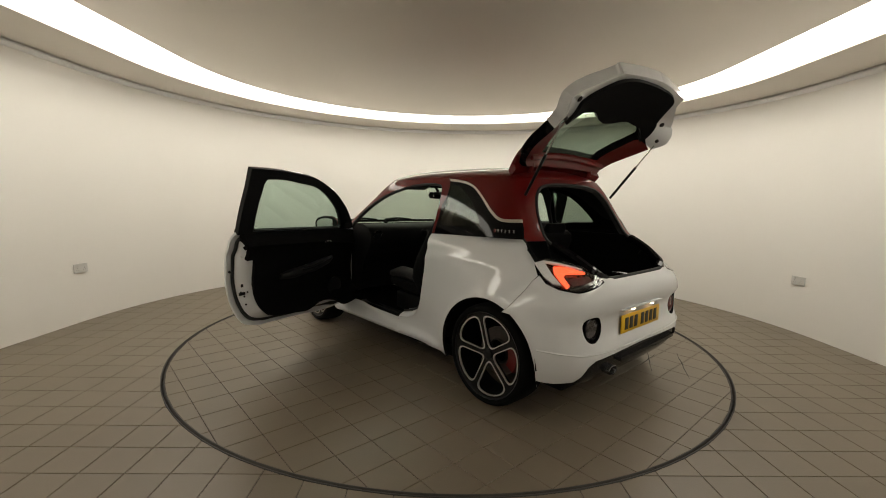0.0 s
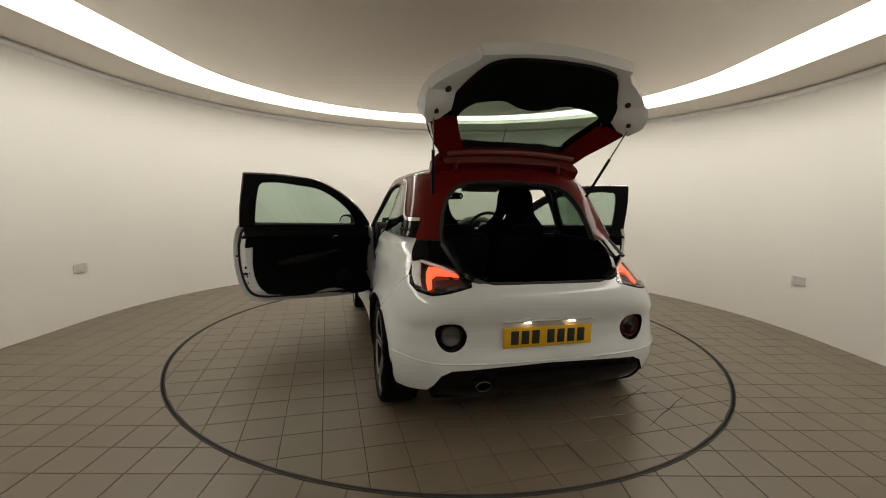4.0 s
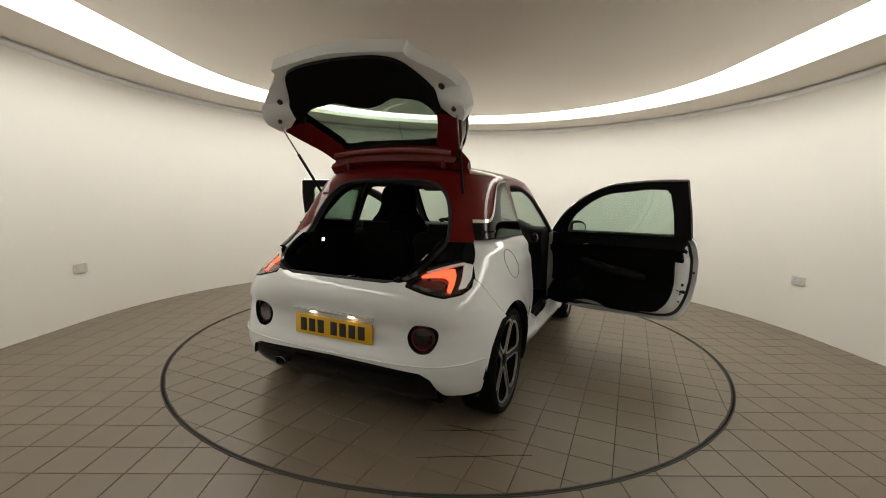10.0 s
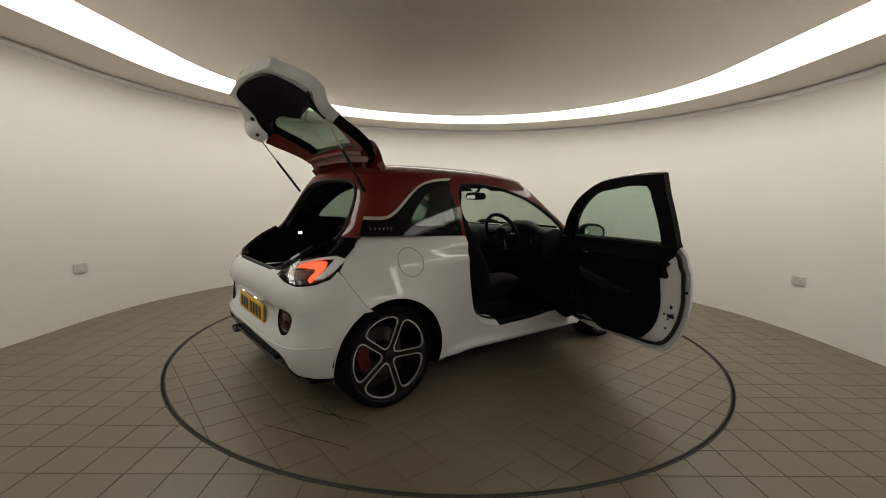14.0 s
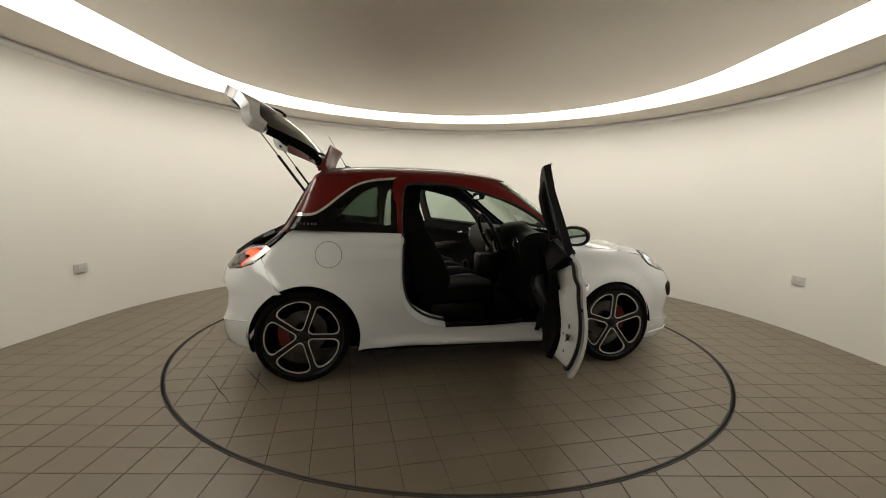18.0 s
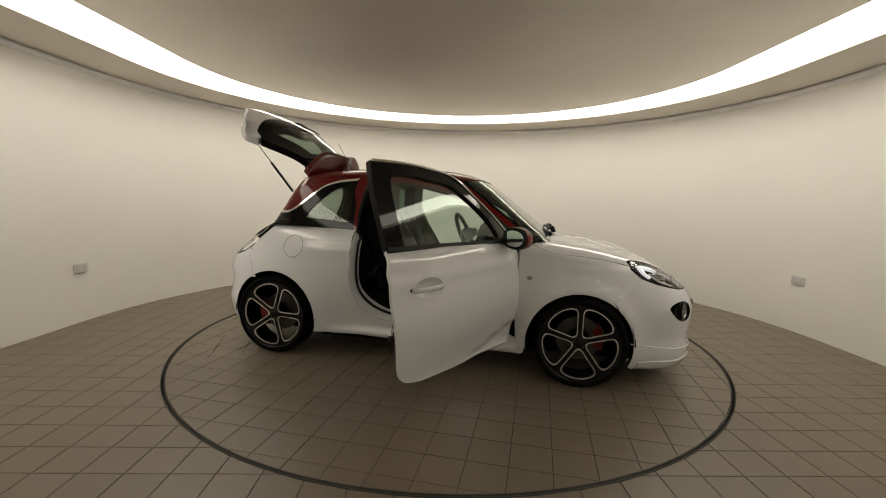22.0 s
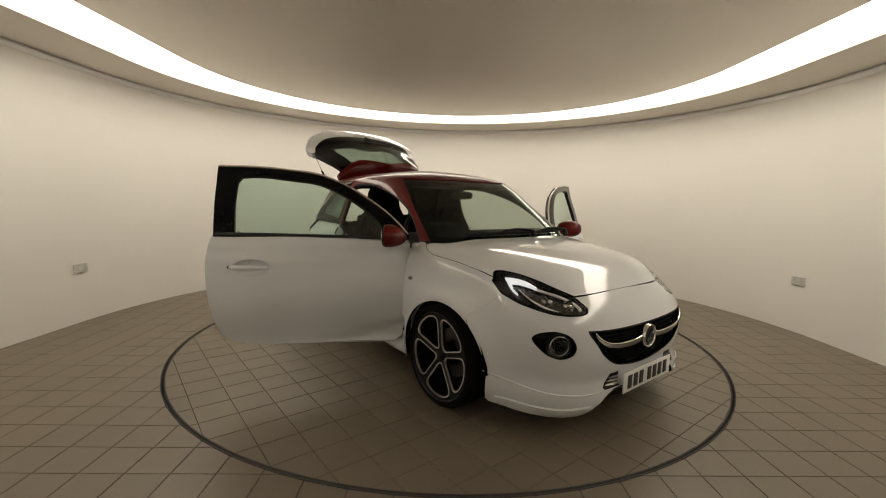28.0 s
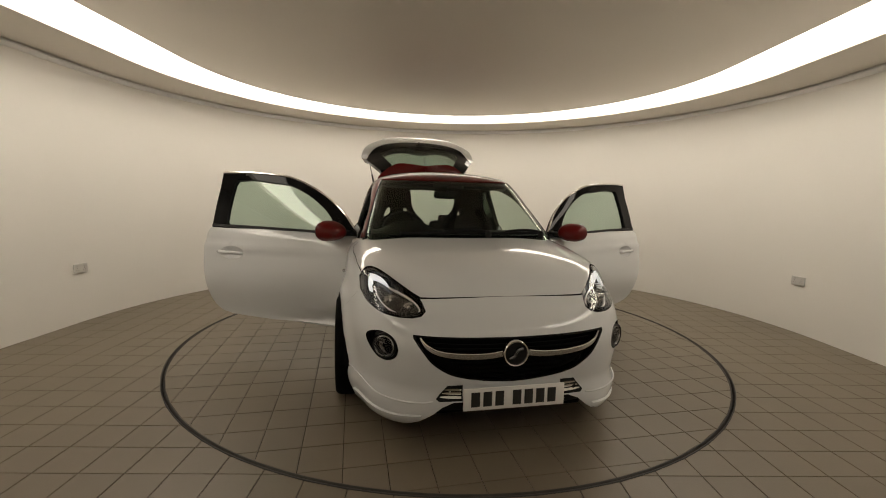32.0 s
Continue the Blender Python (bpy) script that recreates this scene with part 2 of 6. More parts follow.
# ---- the car's outer form: two shells of rounded level outlines ----
def curve(keys):
    """Smooth curve without overshoot through (t, value) keys."""
    t, v = np.array([k[0] for k in keys], float), np.array([k[1] for k in keys], float)
    h, d = np.diff(t), np.diff(v) / np.diff(t)
    m = np.zeros(len(t))
    m[0], m[-1] = d[0], d[-1]
    for i in range(1, len(t) - 1):
        if d[i - 1] * d[i] > 0:
            w1, w2 = 2 * h[i] + h[i - 1], h[i] + 2 * h[i - 1]
            m[i] = (w1 + w2) / (w1 / d[i - 1] + w2 / d[i])

    def f(x):
        x = np.clip(np.asarray(x, float), t[0], t[-1])
        i = np.clip(np.searchsorted(t, x, side="right") - 1, 0, len(t) - 2)
        s = (x - t[i]) / h[i]
        return ((1 + 2 * s) * (1 - s) ** 2 * v[i] + s * (1 - s) ** 2 * h[i] * m[i]
                + s * s * (3 - 2 * s) * v[i + 1] + s * s * (s - 1) * h[i] * m[i + 1])
    return f


def soft(keys, sigma):
    """The same curve with its bends eased over a length sigma."""
    f = curve(keys)
    t0, t1 = keys[0][0], keys[-1][0]
    g = np.linspace(t0 - 4 * sigma, t1 + 4 * sigma, 1600)
    e = 1e-3
    v = f(g)
    v = np.where(g < t0, f(t0) + (g - t0) * (f(t0 + e) - f(t0)) / e, np.where(g > t1, f(t1) + (g - t1) * (f(t1) - f(t1 - e)) / e, v))
    step = g[1] - g[0]
    k = np.arange(-int(4 * sigma / step), int(4 * sigma / step) + 1) * step
    w = np.exp(-0.5 * (k / sigma) ** 2)
    pad = len(k) // 2
    long = np.concatenate([v[0] + (np.arange(-pad, 0)) * (v[1] - v[0]), v, v[-1] + np.arange(1, pad + 1) * (v[-1] - v[-2])])
    eased = np.convolve(long, w / w.sum(), "valid")
    return lambda x: np.interp(np.clip(np.asarray(x, float), t0, t1), g, eased)


class Shell:
    """Level outlines x = mid +- a*|cos|^(2/n), y = w*sin^(2/n); u runs in metres from the tail's middle along the left flank to the nose."""

    def __init__(self, mid, nose, tail, width, n_nose, n_tail, z_ref, swell=None):
        self.mid, self.nose, self.tail, self.width = mid, nose, tail, width
        self.n_nose, self.n_tail, self.swell = n_nose, n_tail, swell
        t = np.linspace(-1, 1, 2001)
        fine = np.abs(t) ** 4.5
        ph = np.unique(np.concatenate([np.linspace(0, math.pi, 4001), np.arccos(np.sign(t) * fine), fine * math.pi / 2, math.pi - fine * math.pi / 2]))[::-1]
        x, y = self.level(ph, np.full(len(ph), z_ref))
        self.arc = np.concatenate([[0], np.cumsum(np.hypot(np.diff(x), np.diff(y)))])
        self.ph, self.length = ph, float(self.arc[-1])

    def level(self, ph, z):
        c, s = np.cos(ph), np.clip(np.sin(ph), 0, 1)
        n = np.where(c > 0, self.n_nose(z), self.n_tail(z))
        a = np.where(c > 0, self.nose(z) - self.mid, self.mid - self.tail(z))
        return self.mid + np.sign(c) * a * np.abs(c) ** (2 / n), self.width(z) * s ** (2 / n)

    def point(self, u, z):
        u, z = np.asarray(u, float), np.asarray(z, float)
        side = np.where((u < 0) | (u > self.length), -1.0, 1.0)
        uu = np.where(u < 0, -u, np.where(u > self.length, 2 * self.length - u, u))
        x, y = self.level(np.interp(uu, self.arc, self.ph), z)
        if self.swell is not None:
            y = y + self.swell(x, y, z)
        return np.stack([x, y * side, z], -1)

    def normal(self, u, z):
        e = 2e-3
        n = np.cross(self.point(u + e, z) - self.point(u - e, z), self.point(u, z + e) - self.point(u, z - e))
        n = n / (np.linalg.norm(n, axis=-1, keepdims=True) + 1e-12)
        return -n

    def surf(self, u, z, off=0.0):
        return self.point(u, z) + self.normal(u, z) * np.asarray(off)[..., None]

    def at_x(self, x, z):
        front = x > self.mid
        n = self.n_nose(z) if front else self.n_tail(z)
        a = self.nose(z) - self.mid if front else self.mid - self.tail(z)
        c = min(1.0, abs(x - self.mid) / float(a)) ** (float(n) / 2)
        ph = math.acos(c) if front else math.pi - math.acos(c)
        return float(np.interp(-ph, -self.ph, self.arc))

    def at_y(self, y, z, front=True):
        n = float(self.n_nose(z) if front else self.n_tail(z))
        s = min(1.0, abs(y) / float(self.width(z))) ** (n / 2)
        ph = math.asin(s)
        u = float(np.interp(-(ph if front else math.pi - ph), -self.ph, self.arc))
        if y >= 0:
            return u
        return 2 * self.length - u if front else -u

    def inside(self, x, y, z):
        f = x > self.mid
        n = np.where(f, self.n_nose(z), self.n_tail(z))
        a = np.where(f, self.nose(z) - self.mid, self.mid - self.tail(z))
        return (np.abs(x - self.mid) / np.maximum(a, 1e-4)) ** n + (np.abs(y) / np.maximum(self.width(z), 1e-4)) ** n - 1

    def height(self, x, y, lo, hi):
        lo, hi = np.full(np.shape(x), float(lo)), np.full(np.shape(x), float(hi))
        for _ in range(40):
            m = (lo + hi) / 2
            g = self.inside(x, y, m) < 0
            lo, hi = np.where(g, m, lo), np.where(g, hi, m)
        return (lo + hi) / 2


def body_swell(x, y, z):
    """Wheel-arch flares, the tucked door and the shoulder crease."""
    flank = np.clip((y - 0.45) / 0.2, 0, 1)
    out = 0.0
    for wx in (0.0, 2.311):
        r = np.hypot(x - wx, z - 0.30)
        out = out + 0.024 * np.exp(-((r - 0.345) / 0.075) ** 2)
    low = 0.30 + 0.07 * np.clip((x - 1.0) / 0.8, 0, 1)
    tuck = np.exp(-((x - 1.18) / 0.66) ** 6) * np.exp(-((z - low) / 0.17) ** 2)
    # scoop at the foot of the door, deepening towards the front
    def ease(v):
        v = np.clip(v, 0, 1)
        return v * v * (3 - 2 * v)
    line = 0.31 + 0.17 * np.clip((x - 0.95) / 0.90, 0, 1) ** 2
    scoop = ease((line - z) / 0.09) * ease((x - 0.95) / 0.7) * (1 - ease((x - 1.84) / 0.10)) * ease((z - 0.25) / 0.05)
    crease = np.exp(-((z - 0.845) / 0.03) ** 2) * np.exp(-((x - 0.9) / 0.9) ** 4)
    # the line that climbs from behind the rear arch and runs on to the door
    rise = 0.700 + 0.122 * (1 - np.exp(-np.clip(x + 0.17, 0, 3) / 0.22))
    swoop = np.exp(-((z - rise) / 0.045) ** 2) * ease((x + 0.02) / 0.30) * (1 - ease((x - 0.55) / 0.5))
    pinch = np.exp(-((x - 0.66) / 0.20) ** 2) * ease((0.97 - z) / 0.10)
    out = out + 0.007 * swoop - 0.022 * pinch
    under = ease((x - 2.60) / 0.15) * ease((0.56 - z) / 0.22) * ease((z - 0.262) / 0.035)
    skirt = np.exp(-((z - 0.212) / 0.026) ** 2) * ease((x - 0.42) / 0.16) * (1 - ease((x - 1.78) / 0.14))
    return flank * (out + 0.030 * skirt - 0.018 * under - 0.044 * scoop - 0.054 * tuck + 0.006 * crease)


BODY = Shell(1.2,
             soft([(0.10, 3.03), (0.14, 3.085), (0.20, 3.115), (0.26, 3.120), (0.30, 3.100), (0.40, 3.118), (0.50, 3.126), (0.57, 3.114), (0.62, 3.09),
                    (0.67, 3.055), (0.73, 2.97), (0.79, 2.875), (0.84, 2.79), (0.88, 2.67), (0.91, 2.54), (0.94, 2.36), (0.97, 2.08), (1.05, 1.90)], 0.016),
             soft([(0.10, -0.36), (0.16, -0.44), (0.22, -0.51), (0.30, -0.55), (0.38, -0.556), (0.43, -0.545), (0.47, -0.528), (0.56, -0.522),
                    (0.60, -0.528), (0.635, -0.555), (0.70, -0.562), (0.75, -0.55), (0.80, -0.512), (0.85, -0.46), (0.90, -0.41), (1.05, -0.31)], 0.010),
             soft([(0.10, 0.79), (0.17, 0.82), (0.22, 0.838), (0.30, 0.850), (0.42, 0.858), (0.55, 0.860), (0.65, 0.855), (0.72, 0.845),
                    (0.80, 0.830), (0.88, 0.812), (0.93, 0.796), (0.965, 0.770), (1.0, 0.732), (1.05, 0.70)], 0.018),
             soft([(0.1, 4.6), (0.55, 4.4), (0.70, 4.5), (0.78, 5.0), (0.84, 5.6), (0.88, 4.8), (0.92, 3.8), (0.96, 3.1), (1.05, 3.1)], 0.03),
             soft([(0.1, 6.0), (0.3, 7.0), (0.5, 7.6), (0.62, 6.8), (0.75, 5.4), (0.9, 4.5), (1.05, 4.2)], 0.04), 0.5, body_swell)
CABIN = Shell(0.85,
              curve([(0.90, 2.18), (0.955, 2.12), (1.10, 1.935), (1.25, 1.75), (1.36, 1.61), (1.406, 1.535), (1.442, 1.42), (1.467, 1.29), (1.486, 1.11), (1.497, 0.87)]),
              curve([(0.86, -0.36), (0.90, -0.30), (0.944, -0.235), (1.017, -0.15), (1.114, -0.09), (1.226, -0.03), (1.379, 0.045), (1.41, 0.06), (1.455, 0.14), (1.476, 0.30), (1.488, 0.52), (1.497, 0.83)]),
              curve([(0.90, 0.765), (1.0, 0.735), (1.2, 0.667), (1.36, 0.605), (1.40, 0.582), (1.43, 0.53), (1.455, 0.44), (1.475, 0.31), (1.488, 0.19), (1.497, 0.02)]),
              curve([(0.9, 8.5), (1.05, 8.0), (1.2, 6.6), (1.39, 5.0), (1.44, 3.4), (1.497, 2.4)]),
              curve([(0.9, 9.0), (1.2, 9.0), (1.37, 7.0), (1.44, 3.6), (1.497, 2.4)]), 1.15)


from mathutils.geometry import delaunay_2d_cdt

# ---- car materials ----
WHITE = material("white_paint", (0.64, 0.655, 0.67), 0.35, var=0.008, scale=2, fine=300, coat=1.0, spec=0.12)
RED = material("red_paint", (0.108, 0.0055, 0.005), 0.4, var=0.05, scale=3, fine=400, coat=0.5, spec=0.04)
GLOSS = material("black_gloss", (0.004, 0.004, 0.0045), 0.05, var=0.2, spec=0.16)
BLACK = material("black_plastic", (0.0055, 0.0055, 0.006), 0.5, var=0.2, fine=250, bump=0.0004, spec=0.2)
MATT = material("black_cloth", (0.0035, 0.0035, 0.0037), 0.9, var=0.25, fine=400, bump=0.0008, spec=0.1)
LINER = material("dark_lining", (0.0045, 0.0044, 0.0042), 0.85, var=0.25, fine=160, bump=0.0006, spec=0.1)
ROOFLINING = material("head_lining", (0.10, 0.10, 0.10), 0.9, var=0.1, fine=260, bump=0.0005)
PILLAR = material("pillar_lining", (0.045, 0.045, 0.045), 0.8, var=0.1, fine=260, bump=0.0004)
LEATHER = material("grey_seat_cloth", (0.009, 0.009, 0.0095), 0.6, var=0.2, fine=220, bump=0.0006)
RUBBER = material("tyre_rubber", (0.004, 0.0039, 0.0038), 0.85, var=0.2, fine=120, bump=0.0006, spec=0.08)
SEAL = material("seal_rubber", (0.010, 0.010, 0.010), 0.7, var=0.15)
CHROME = material("chrome", (0.80, 0.79, 0.77), 0.08, 1.0, var=0.02)
SATIN = material("satin_metal", (0.42, 0.415, 0.41), 0.22, 1.0, var=0.05)
HOUSING = material("lamp_housing", (0.10, 0.10, 0.10), 0.22, 0.9, var=0.2, scale=30)
ALLOY = material("machined_alloy", (0.80, 0.79, 0.78), 0.40, 1.0, var=0.05, fine=300)
DARKALLOY = material("dark_alloy", (0.005, 0.005, 0.0055), 0.35, 0.0, var=0.2, spec=0.3)
IRON = material("brake_disc", (0.10, 0.095, 0.09), 0.4, 1.0, var=0.2, scale=12)
CALIPER = material("red_caliper", (0.12, 0.005, 0.005), 0.35, var=0.1)
DEEPRED = material("deep_red_reflector", (0.09, 0.004, 0.004), 0.3, var=0.2, scale=60)
SILVER = material("lamp_silver", (0.92, 0.92, 0.93), 0.22, 0.15, var=0.03, coat=0.6)
PIPING = material("seat_piping", (0.26, 0.26, 0.27), 0.6, var=0.15)
LAMPGREY = material("lamp_grey", (0.34, 0.34, 0.345), 0.22, 0.8, var=0.15, scale=40)
MIRROR = material("mirror_glass", (0.75, 0.78, 0.78), 0.02, 1.0, var=0.01)
YELLOW = material("yellow_plate", (0.62, 0.37, 0.010), 0.4, var=0.03)
PLATEWHITE = material("white_plate", (0.72, 0.71, 0.69), 0.4, var=0.03)
INK = material("plate_ink", (0.015, 0.014, 0.012), 0.5, var=0.1)
WINDOW = glass("window_glass", (0.74, 0.83, 0.78), sheen=0.05)
SCREEN = glass("windscreen_glass", (0.72, 0.79, 0.74), sheen=0.02)
TINTED = glass("tinted_glass", (0.48, 0.55, 0.50), sheen=0.03)
LENS = glass("lamp_lens", (0.97, 0.975, 0.98), sheen=0.025)
REDLENS = glass("red_lens", (0.55, 0.02, 0.02))
SMOKE = glass("smoked_lens", (0.62, 0.60, 0.60), sheen=0.025)
TAILGLOW = glow("tail_light", (1.0, 0.10, 0.035), 1.9)
PLATEGLOW = glow("plate_lamp", (1.0, 0.72, 0.45), 9.0)
DRLGLOW = glow("running_light", (0.93, 0.97, 1.0), 0.85)
BOOTGLOW = glow("boot_lamp", (1.0, 0.80, 0.60), 5.0)
DASHGLOW = glow("dash_light", (0.9, 0.06, 0.04), 0.5)

CAR = tagged(new("car"), "white hatchback with red roof, doors and tailgate open, on a turntable", "car")
ORIGIN[CAR.name] = -OFF


# ---- sheet-metal tools ----
def walk_line(pts, closed=True, step=0.022):
    """A polyline with points added, so that no stretch is longer than step."""
    out = []
    n = len(pts)
    for i in range(n if closed else n - 1):
        (x0, y0), (x1, y1) = pts[i], pts[(i + 1) % n]
        k = max(1, math.ceil(math.hypot(x1 - x0, y1 - y0) / step))
        out += [(x0 + (x1 - x0) * j / k, y0 + (y1 - y0) * j / k) for j in range(k)]
    return out if closed else out + [pts[-1]]


def bend(pts, closed=False, per=6):
    """A smooth line through the points."""
    p = [np.array(q, float) for q in pts]
    n = len(p)
    out = []
    for i in range(n if closed else n - 1):
        a, b, c, d = ((p[(i - 1) % n], p[i], p[(i + 1) % n], p[(i + 2) % n]) if closed else
                      (p[max(i - 1, 0)], p[i], p[i + 1], p[min(i + 2, n - 1)]))
        for j in range(per):
            s = j / per
            out.append(tuple(0.5 * (2 * b + (c - a) * s + (2 * a - 5 * b + 4 * c - d) * s * s + (3 * b - a - 3 * c + d) * s ** 3)))
    return out if closed else out + [tuple(p[-1])]


def within(px, py, poly):
    x, y = np.array([q[0] for q in poly]), np.array([q[1] for q in poly])
    x1, y1 = np.roll(x, -1), np.roll(y, -1)
    px, py = np.asarray(px)[:, None], np.asarray(py)[:, None]
    dy = np.where(y1 == y, 1e-12, y1 - y)
    cross = ((y > py) != (y1 > py)) & (px < (x1 - x) * (py - y) / dy + x)
    return cross.sum(1) % 2 == 1


def sheet(name, poly, surf, mats, parent, thick=0.012, off=0.0, holes=(), step=0.045, mirror=False, label="", rim=None, origin=None, move=None):
    """A curved sheet cut to an outline on a surface: smooth outside, a back and cut edges. mats: outside, back, edges."""
    loops = [walk_line(poly, step=step * 0.6)] + [walk_line(h, step=step * 0.6) for h in holes]
    pts, edges = [], []
    for lp in loops:
        k = len(pts)
        pts += lp
        edges += [(k + i, k + (i + 1) % len(lp)) for i in range(len(lp))]
    bx = np.array(pts)
    gx, gy = np.meshgrid(np.arange(bx[:, 0].min(), bx[:, 0].max(), step), np.arange(bx[:, 1].min(), bx[:, 1].max(), step))
    g = np.stack([gx.ravel(), gy.ravel()], 1)
    if len(g):
        ok = within(g[:, 0], g[:, 1], loops[0])
        for h in loops[1:]:
            ok &= ~within(g[:, 0], g[:, 1], h)
        g = g[ok]
    if len(g):
        near = np.min(np.hypot(g[:, None, 0] - bx[None, :, 0], g[:, None, 1] - bx[None, :, 1]), 1)
        g = g[near > step * 0.4]
    allp = [Vector(p) for p in pts] + [Vector((float(a), float(b))) for a, b in g]
    vs, _, fs, *_ = delaunay_2d_cdt(allp, edges, [], 0, 1e-6)
    v2 = np.array([(v.x, v.y) for v in vs])
    tri = np.array([f for f in fs if len(f) == 3])
    mid = v2[tri].mean(1)
    ok = within(mid[:, 0], mid[:, 1], loops[0])
    for h in loops[1:]:
        ok &= ~within(mid[:, 0], mid[:, 1], h)
    tri = tri[ok]
    used = np.unique(tri)
    remap = np.full(len(v2), -1)
    remap[used] = np.arange(len(used))
    tri, v2 = remap[tri], v2[used]
    top = surf(v2[:, 0], v2[:, 1], np.full(len(v2), off))
    low = surf(v2[:, 0], v2[:, 1], np.full(len(v2), off - thick))
    nrm = (top - low) / (np.linalg.norm(top - low, axis=1, keepdims=True) + 1e-12)
    p0, p1, p2 = top[tri[:, 0]], top[tri[:, 1]], top[tri[:, 2]]
    flip = (np.cross(p1 - p0, p2 - p0) * nrm[tri[:, 0]]).sum(1) < 0
    tri[flip] = tri[flip][:, ::-1]
    n = len(top)
    eset = {}
    for a, b, c in tri.tolist():
        for e in ((a, b), (b, c), (c, a)):
            eset[e] = True
    border = [e for e in eset if (e[1], e[0]) not in eset]
    faces = tri.tolist() + [[c + n, b + n, a + n] for a, b, c in tri.tolist()]
    wall0 = len(faces)
    verts = np.concatenate([top, low, top, low])
    faces += [[b + 2 * n, a + 2 * n, a + 3 * n, b + 3 * n] for a, b in border]
    mats = list(mats) if isinstance(mats, (list, tuple)) else [mats]
    mats += [mats[-1]] * (3 - len(mats))
    made = []
    for side in ((1, -1) if mirror else (1,)):
        vv, nn, ff = verts.copy(), nrm.copy(), faces
        if side < 0:
            vv[:, 1] *= -1
            nn[:, 1] *= -1
            ff = [f[::-1] for f in faces]
        if move is not None:
            m = move(side)
            vv = vv @ np.array(m.to_3x3()).T + np.array(m.translation)
            nn = nn @ np.array(m.to_3x3()).T
        me = bpy.data.meshes.new(name)
        me.from_pydata(vv.tolist(), [], ff)
        for m in mats:
            me.materials.append(m)
        idx = np.zeros(len(ff), np.int32)
        idx[len(tri):wall0], idx[wall0:] = 1, 2
        me.polygons.foreach_set("material_index", idx)
        me.polygons.foreach_set("use_smooth", idx < 2)
        if rim is None:
            loops_n = []
            for k, f in enumerate(ff):
                for v in f:
                    loops_n.append(tuple(nn[v]) if k < len(tri) else (tuple(-nn[v - n]) if k < wall0 else (0, 0, 0)))
            me.normals_split_custom_set(loops_n)
        me.update()
        par = parent[0 if side > 0 else 1] if isinstance(parent, (list, tuple)) else parent
        made.append(place(name, me, par, label, origin))
    return made


def ribbon(pts, half):
    """The outline of a band of half-width `half` along an open line."""
    p = np.array(pts, float)
    d = np.gradient(p, axis=0)
    d /= np.linalg.norm(d, axis=1, keepdims=True) + 1e-12
    nrm = np.stack([-d[:, 1], d[:, 0]], 1)
    h = np.asarray(half, float).reshape(-1, 1) if np.ndim(half) else half
    return [tuple(q) for q in np.concatenate([p + nrm * h, (p - nrm * h)[::-1]])]


def tube(bm, pts, radius, sides=8, closed=False, flat=None):
    """A round bar along 3D points."""
    p = [Vector(q) for q in pts]
    rings = []
    n = len(p)
    up = Vector((0, 0, 1))
    for i in range(n):
        if closed:
            d = p[(i + 1) % n] - p[(i - 1) % n]
        else:
            d = p[min(i + 1, n - 1)] - p[max(i - 1, 0)]
        d.normalize()
        ref = flat if flat is not None else (up if abs(d.z) < 0.9 else Vector((1, 0, 0)))
        a = d.cross(ref).normalized()
        b = a.cross(d).normalized()
        r = radius(i / max(1, n - 1)) if callable(radius) else radius
        ra, rb = r if isinstance(r, tuple) else (r, r)
        rings.append([p[i] + a * ra * math.cos(2 * math.pi * k / sides) + b * rb * math.sin(2 * math.pi * k / sides) for k in range(sides)])
    if closed:
        strip(bm, rings + [rings[0]], close=True)
    else:
        strip(bm, rings, close=True, caps=True)
    bmesh.ops.remove_doubles(bm, verts=bm.verts, dist=1e-6)
    bmesh.ops.recalc_face_normals(bm, faces=bm.faces)
    return bm


def loft(sections, n=24):
    """A closed form through rounded sections: (centre, half a, half b, axis a, axis b, squareness)."""
    bm = bmesh.new()
    rings = []
    for c, ha, hb, aa, ab, q in sections:
        c, aa, ab = Vector(c), Vector(aa), Vector(ab)
        ring = []
        for k in range(n):
            t = 2 * math.pi * k / n
            ct, st = math.cos(t), math.sin(t)
            ring.append(c + aa * ha * math.copysign(abs(ct) ** (2 / q), ct) + ab * hb * math.copysign(abs(st) ** (2 / q), st))
        rings.append(ring)
    strip(bm, rings, close=True, caps=True)
    bmesh.ops.recalc_face_normals(bm, faces=bm.faces)
    return bm


def lathe(profile, n=64, axis="y"):
    bm = bmesh.new()
    strip(bm, [[(r * math.cos(2 * math.pi * k / n), y, r * math.sin(2 * math.pi * k / n)) for k in range(n)] for r, y in profile], close=True)
    bmesh.ops.recalc_face_normals(bm, faces=bm.faces)
    return bm


def bx(x, z):
    return (BODY.at_x(x, z), z)


def by(y, z, front=True):
    return (BODY.at_y(y, z, front), z)


def cx(x, z):
    return (CABIN.at_x(x, z), z)


def cyr(y, z):
    return (CABIN.at_y(y, z, False), z)


def roof_surf(x, y, off):
    def pt(a, b):
        return np.stack([a, b, CABIN.height(a, b, 0.95, 1.4969)], -1)
    e = 4e-3
    n = np.cross(pt(x + e, y) - pt(x - e, y), pt(x, y + e) - pt(x, y - e))
    n /= np.linalg.norm(n, axis=-1, keepdims=True)
    return pt(x, y) + n * np.asarray(off)[..., None]


def bonnet_surf(x, y, off):
    def pt(a, b):
        return np.stack([a, b, BODY.height(a, b, 0.60, 1.049)], -1)
    e = 6e-3
    n = np.cross(pt(x + e, y) - pt(x - e, y), pt(x, y + e) - pt(x, y - e))
    n /= np.linalg.norm(n, axis=-1, keepdims=True)
    return pt(x, y) + n * np.asarray(off)[..., None]


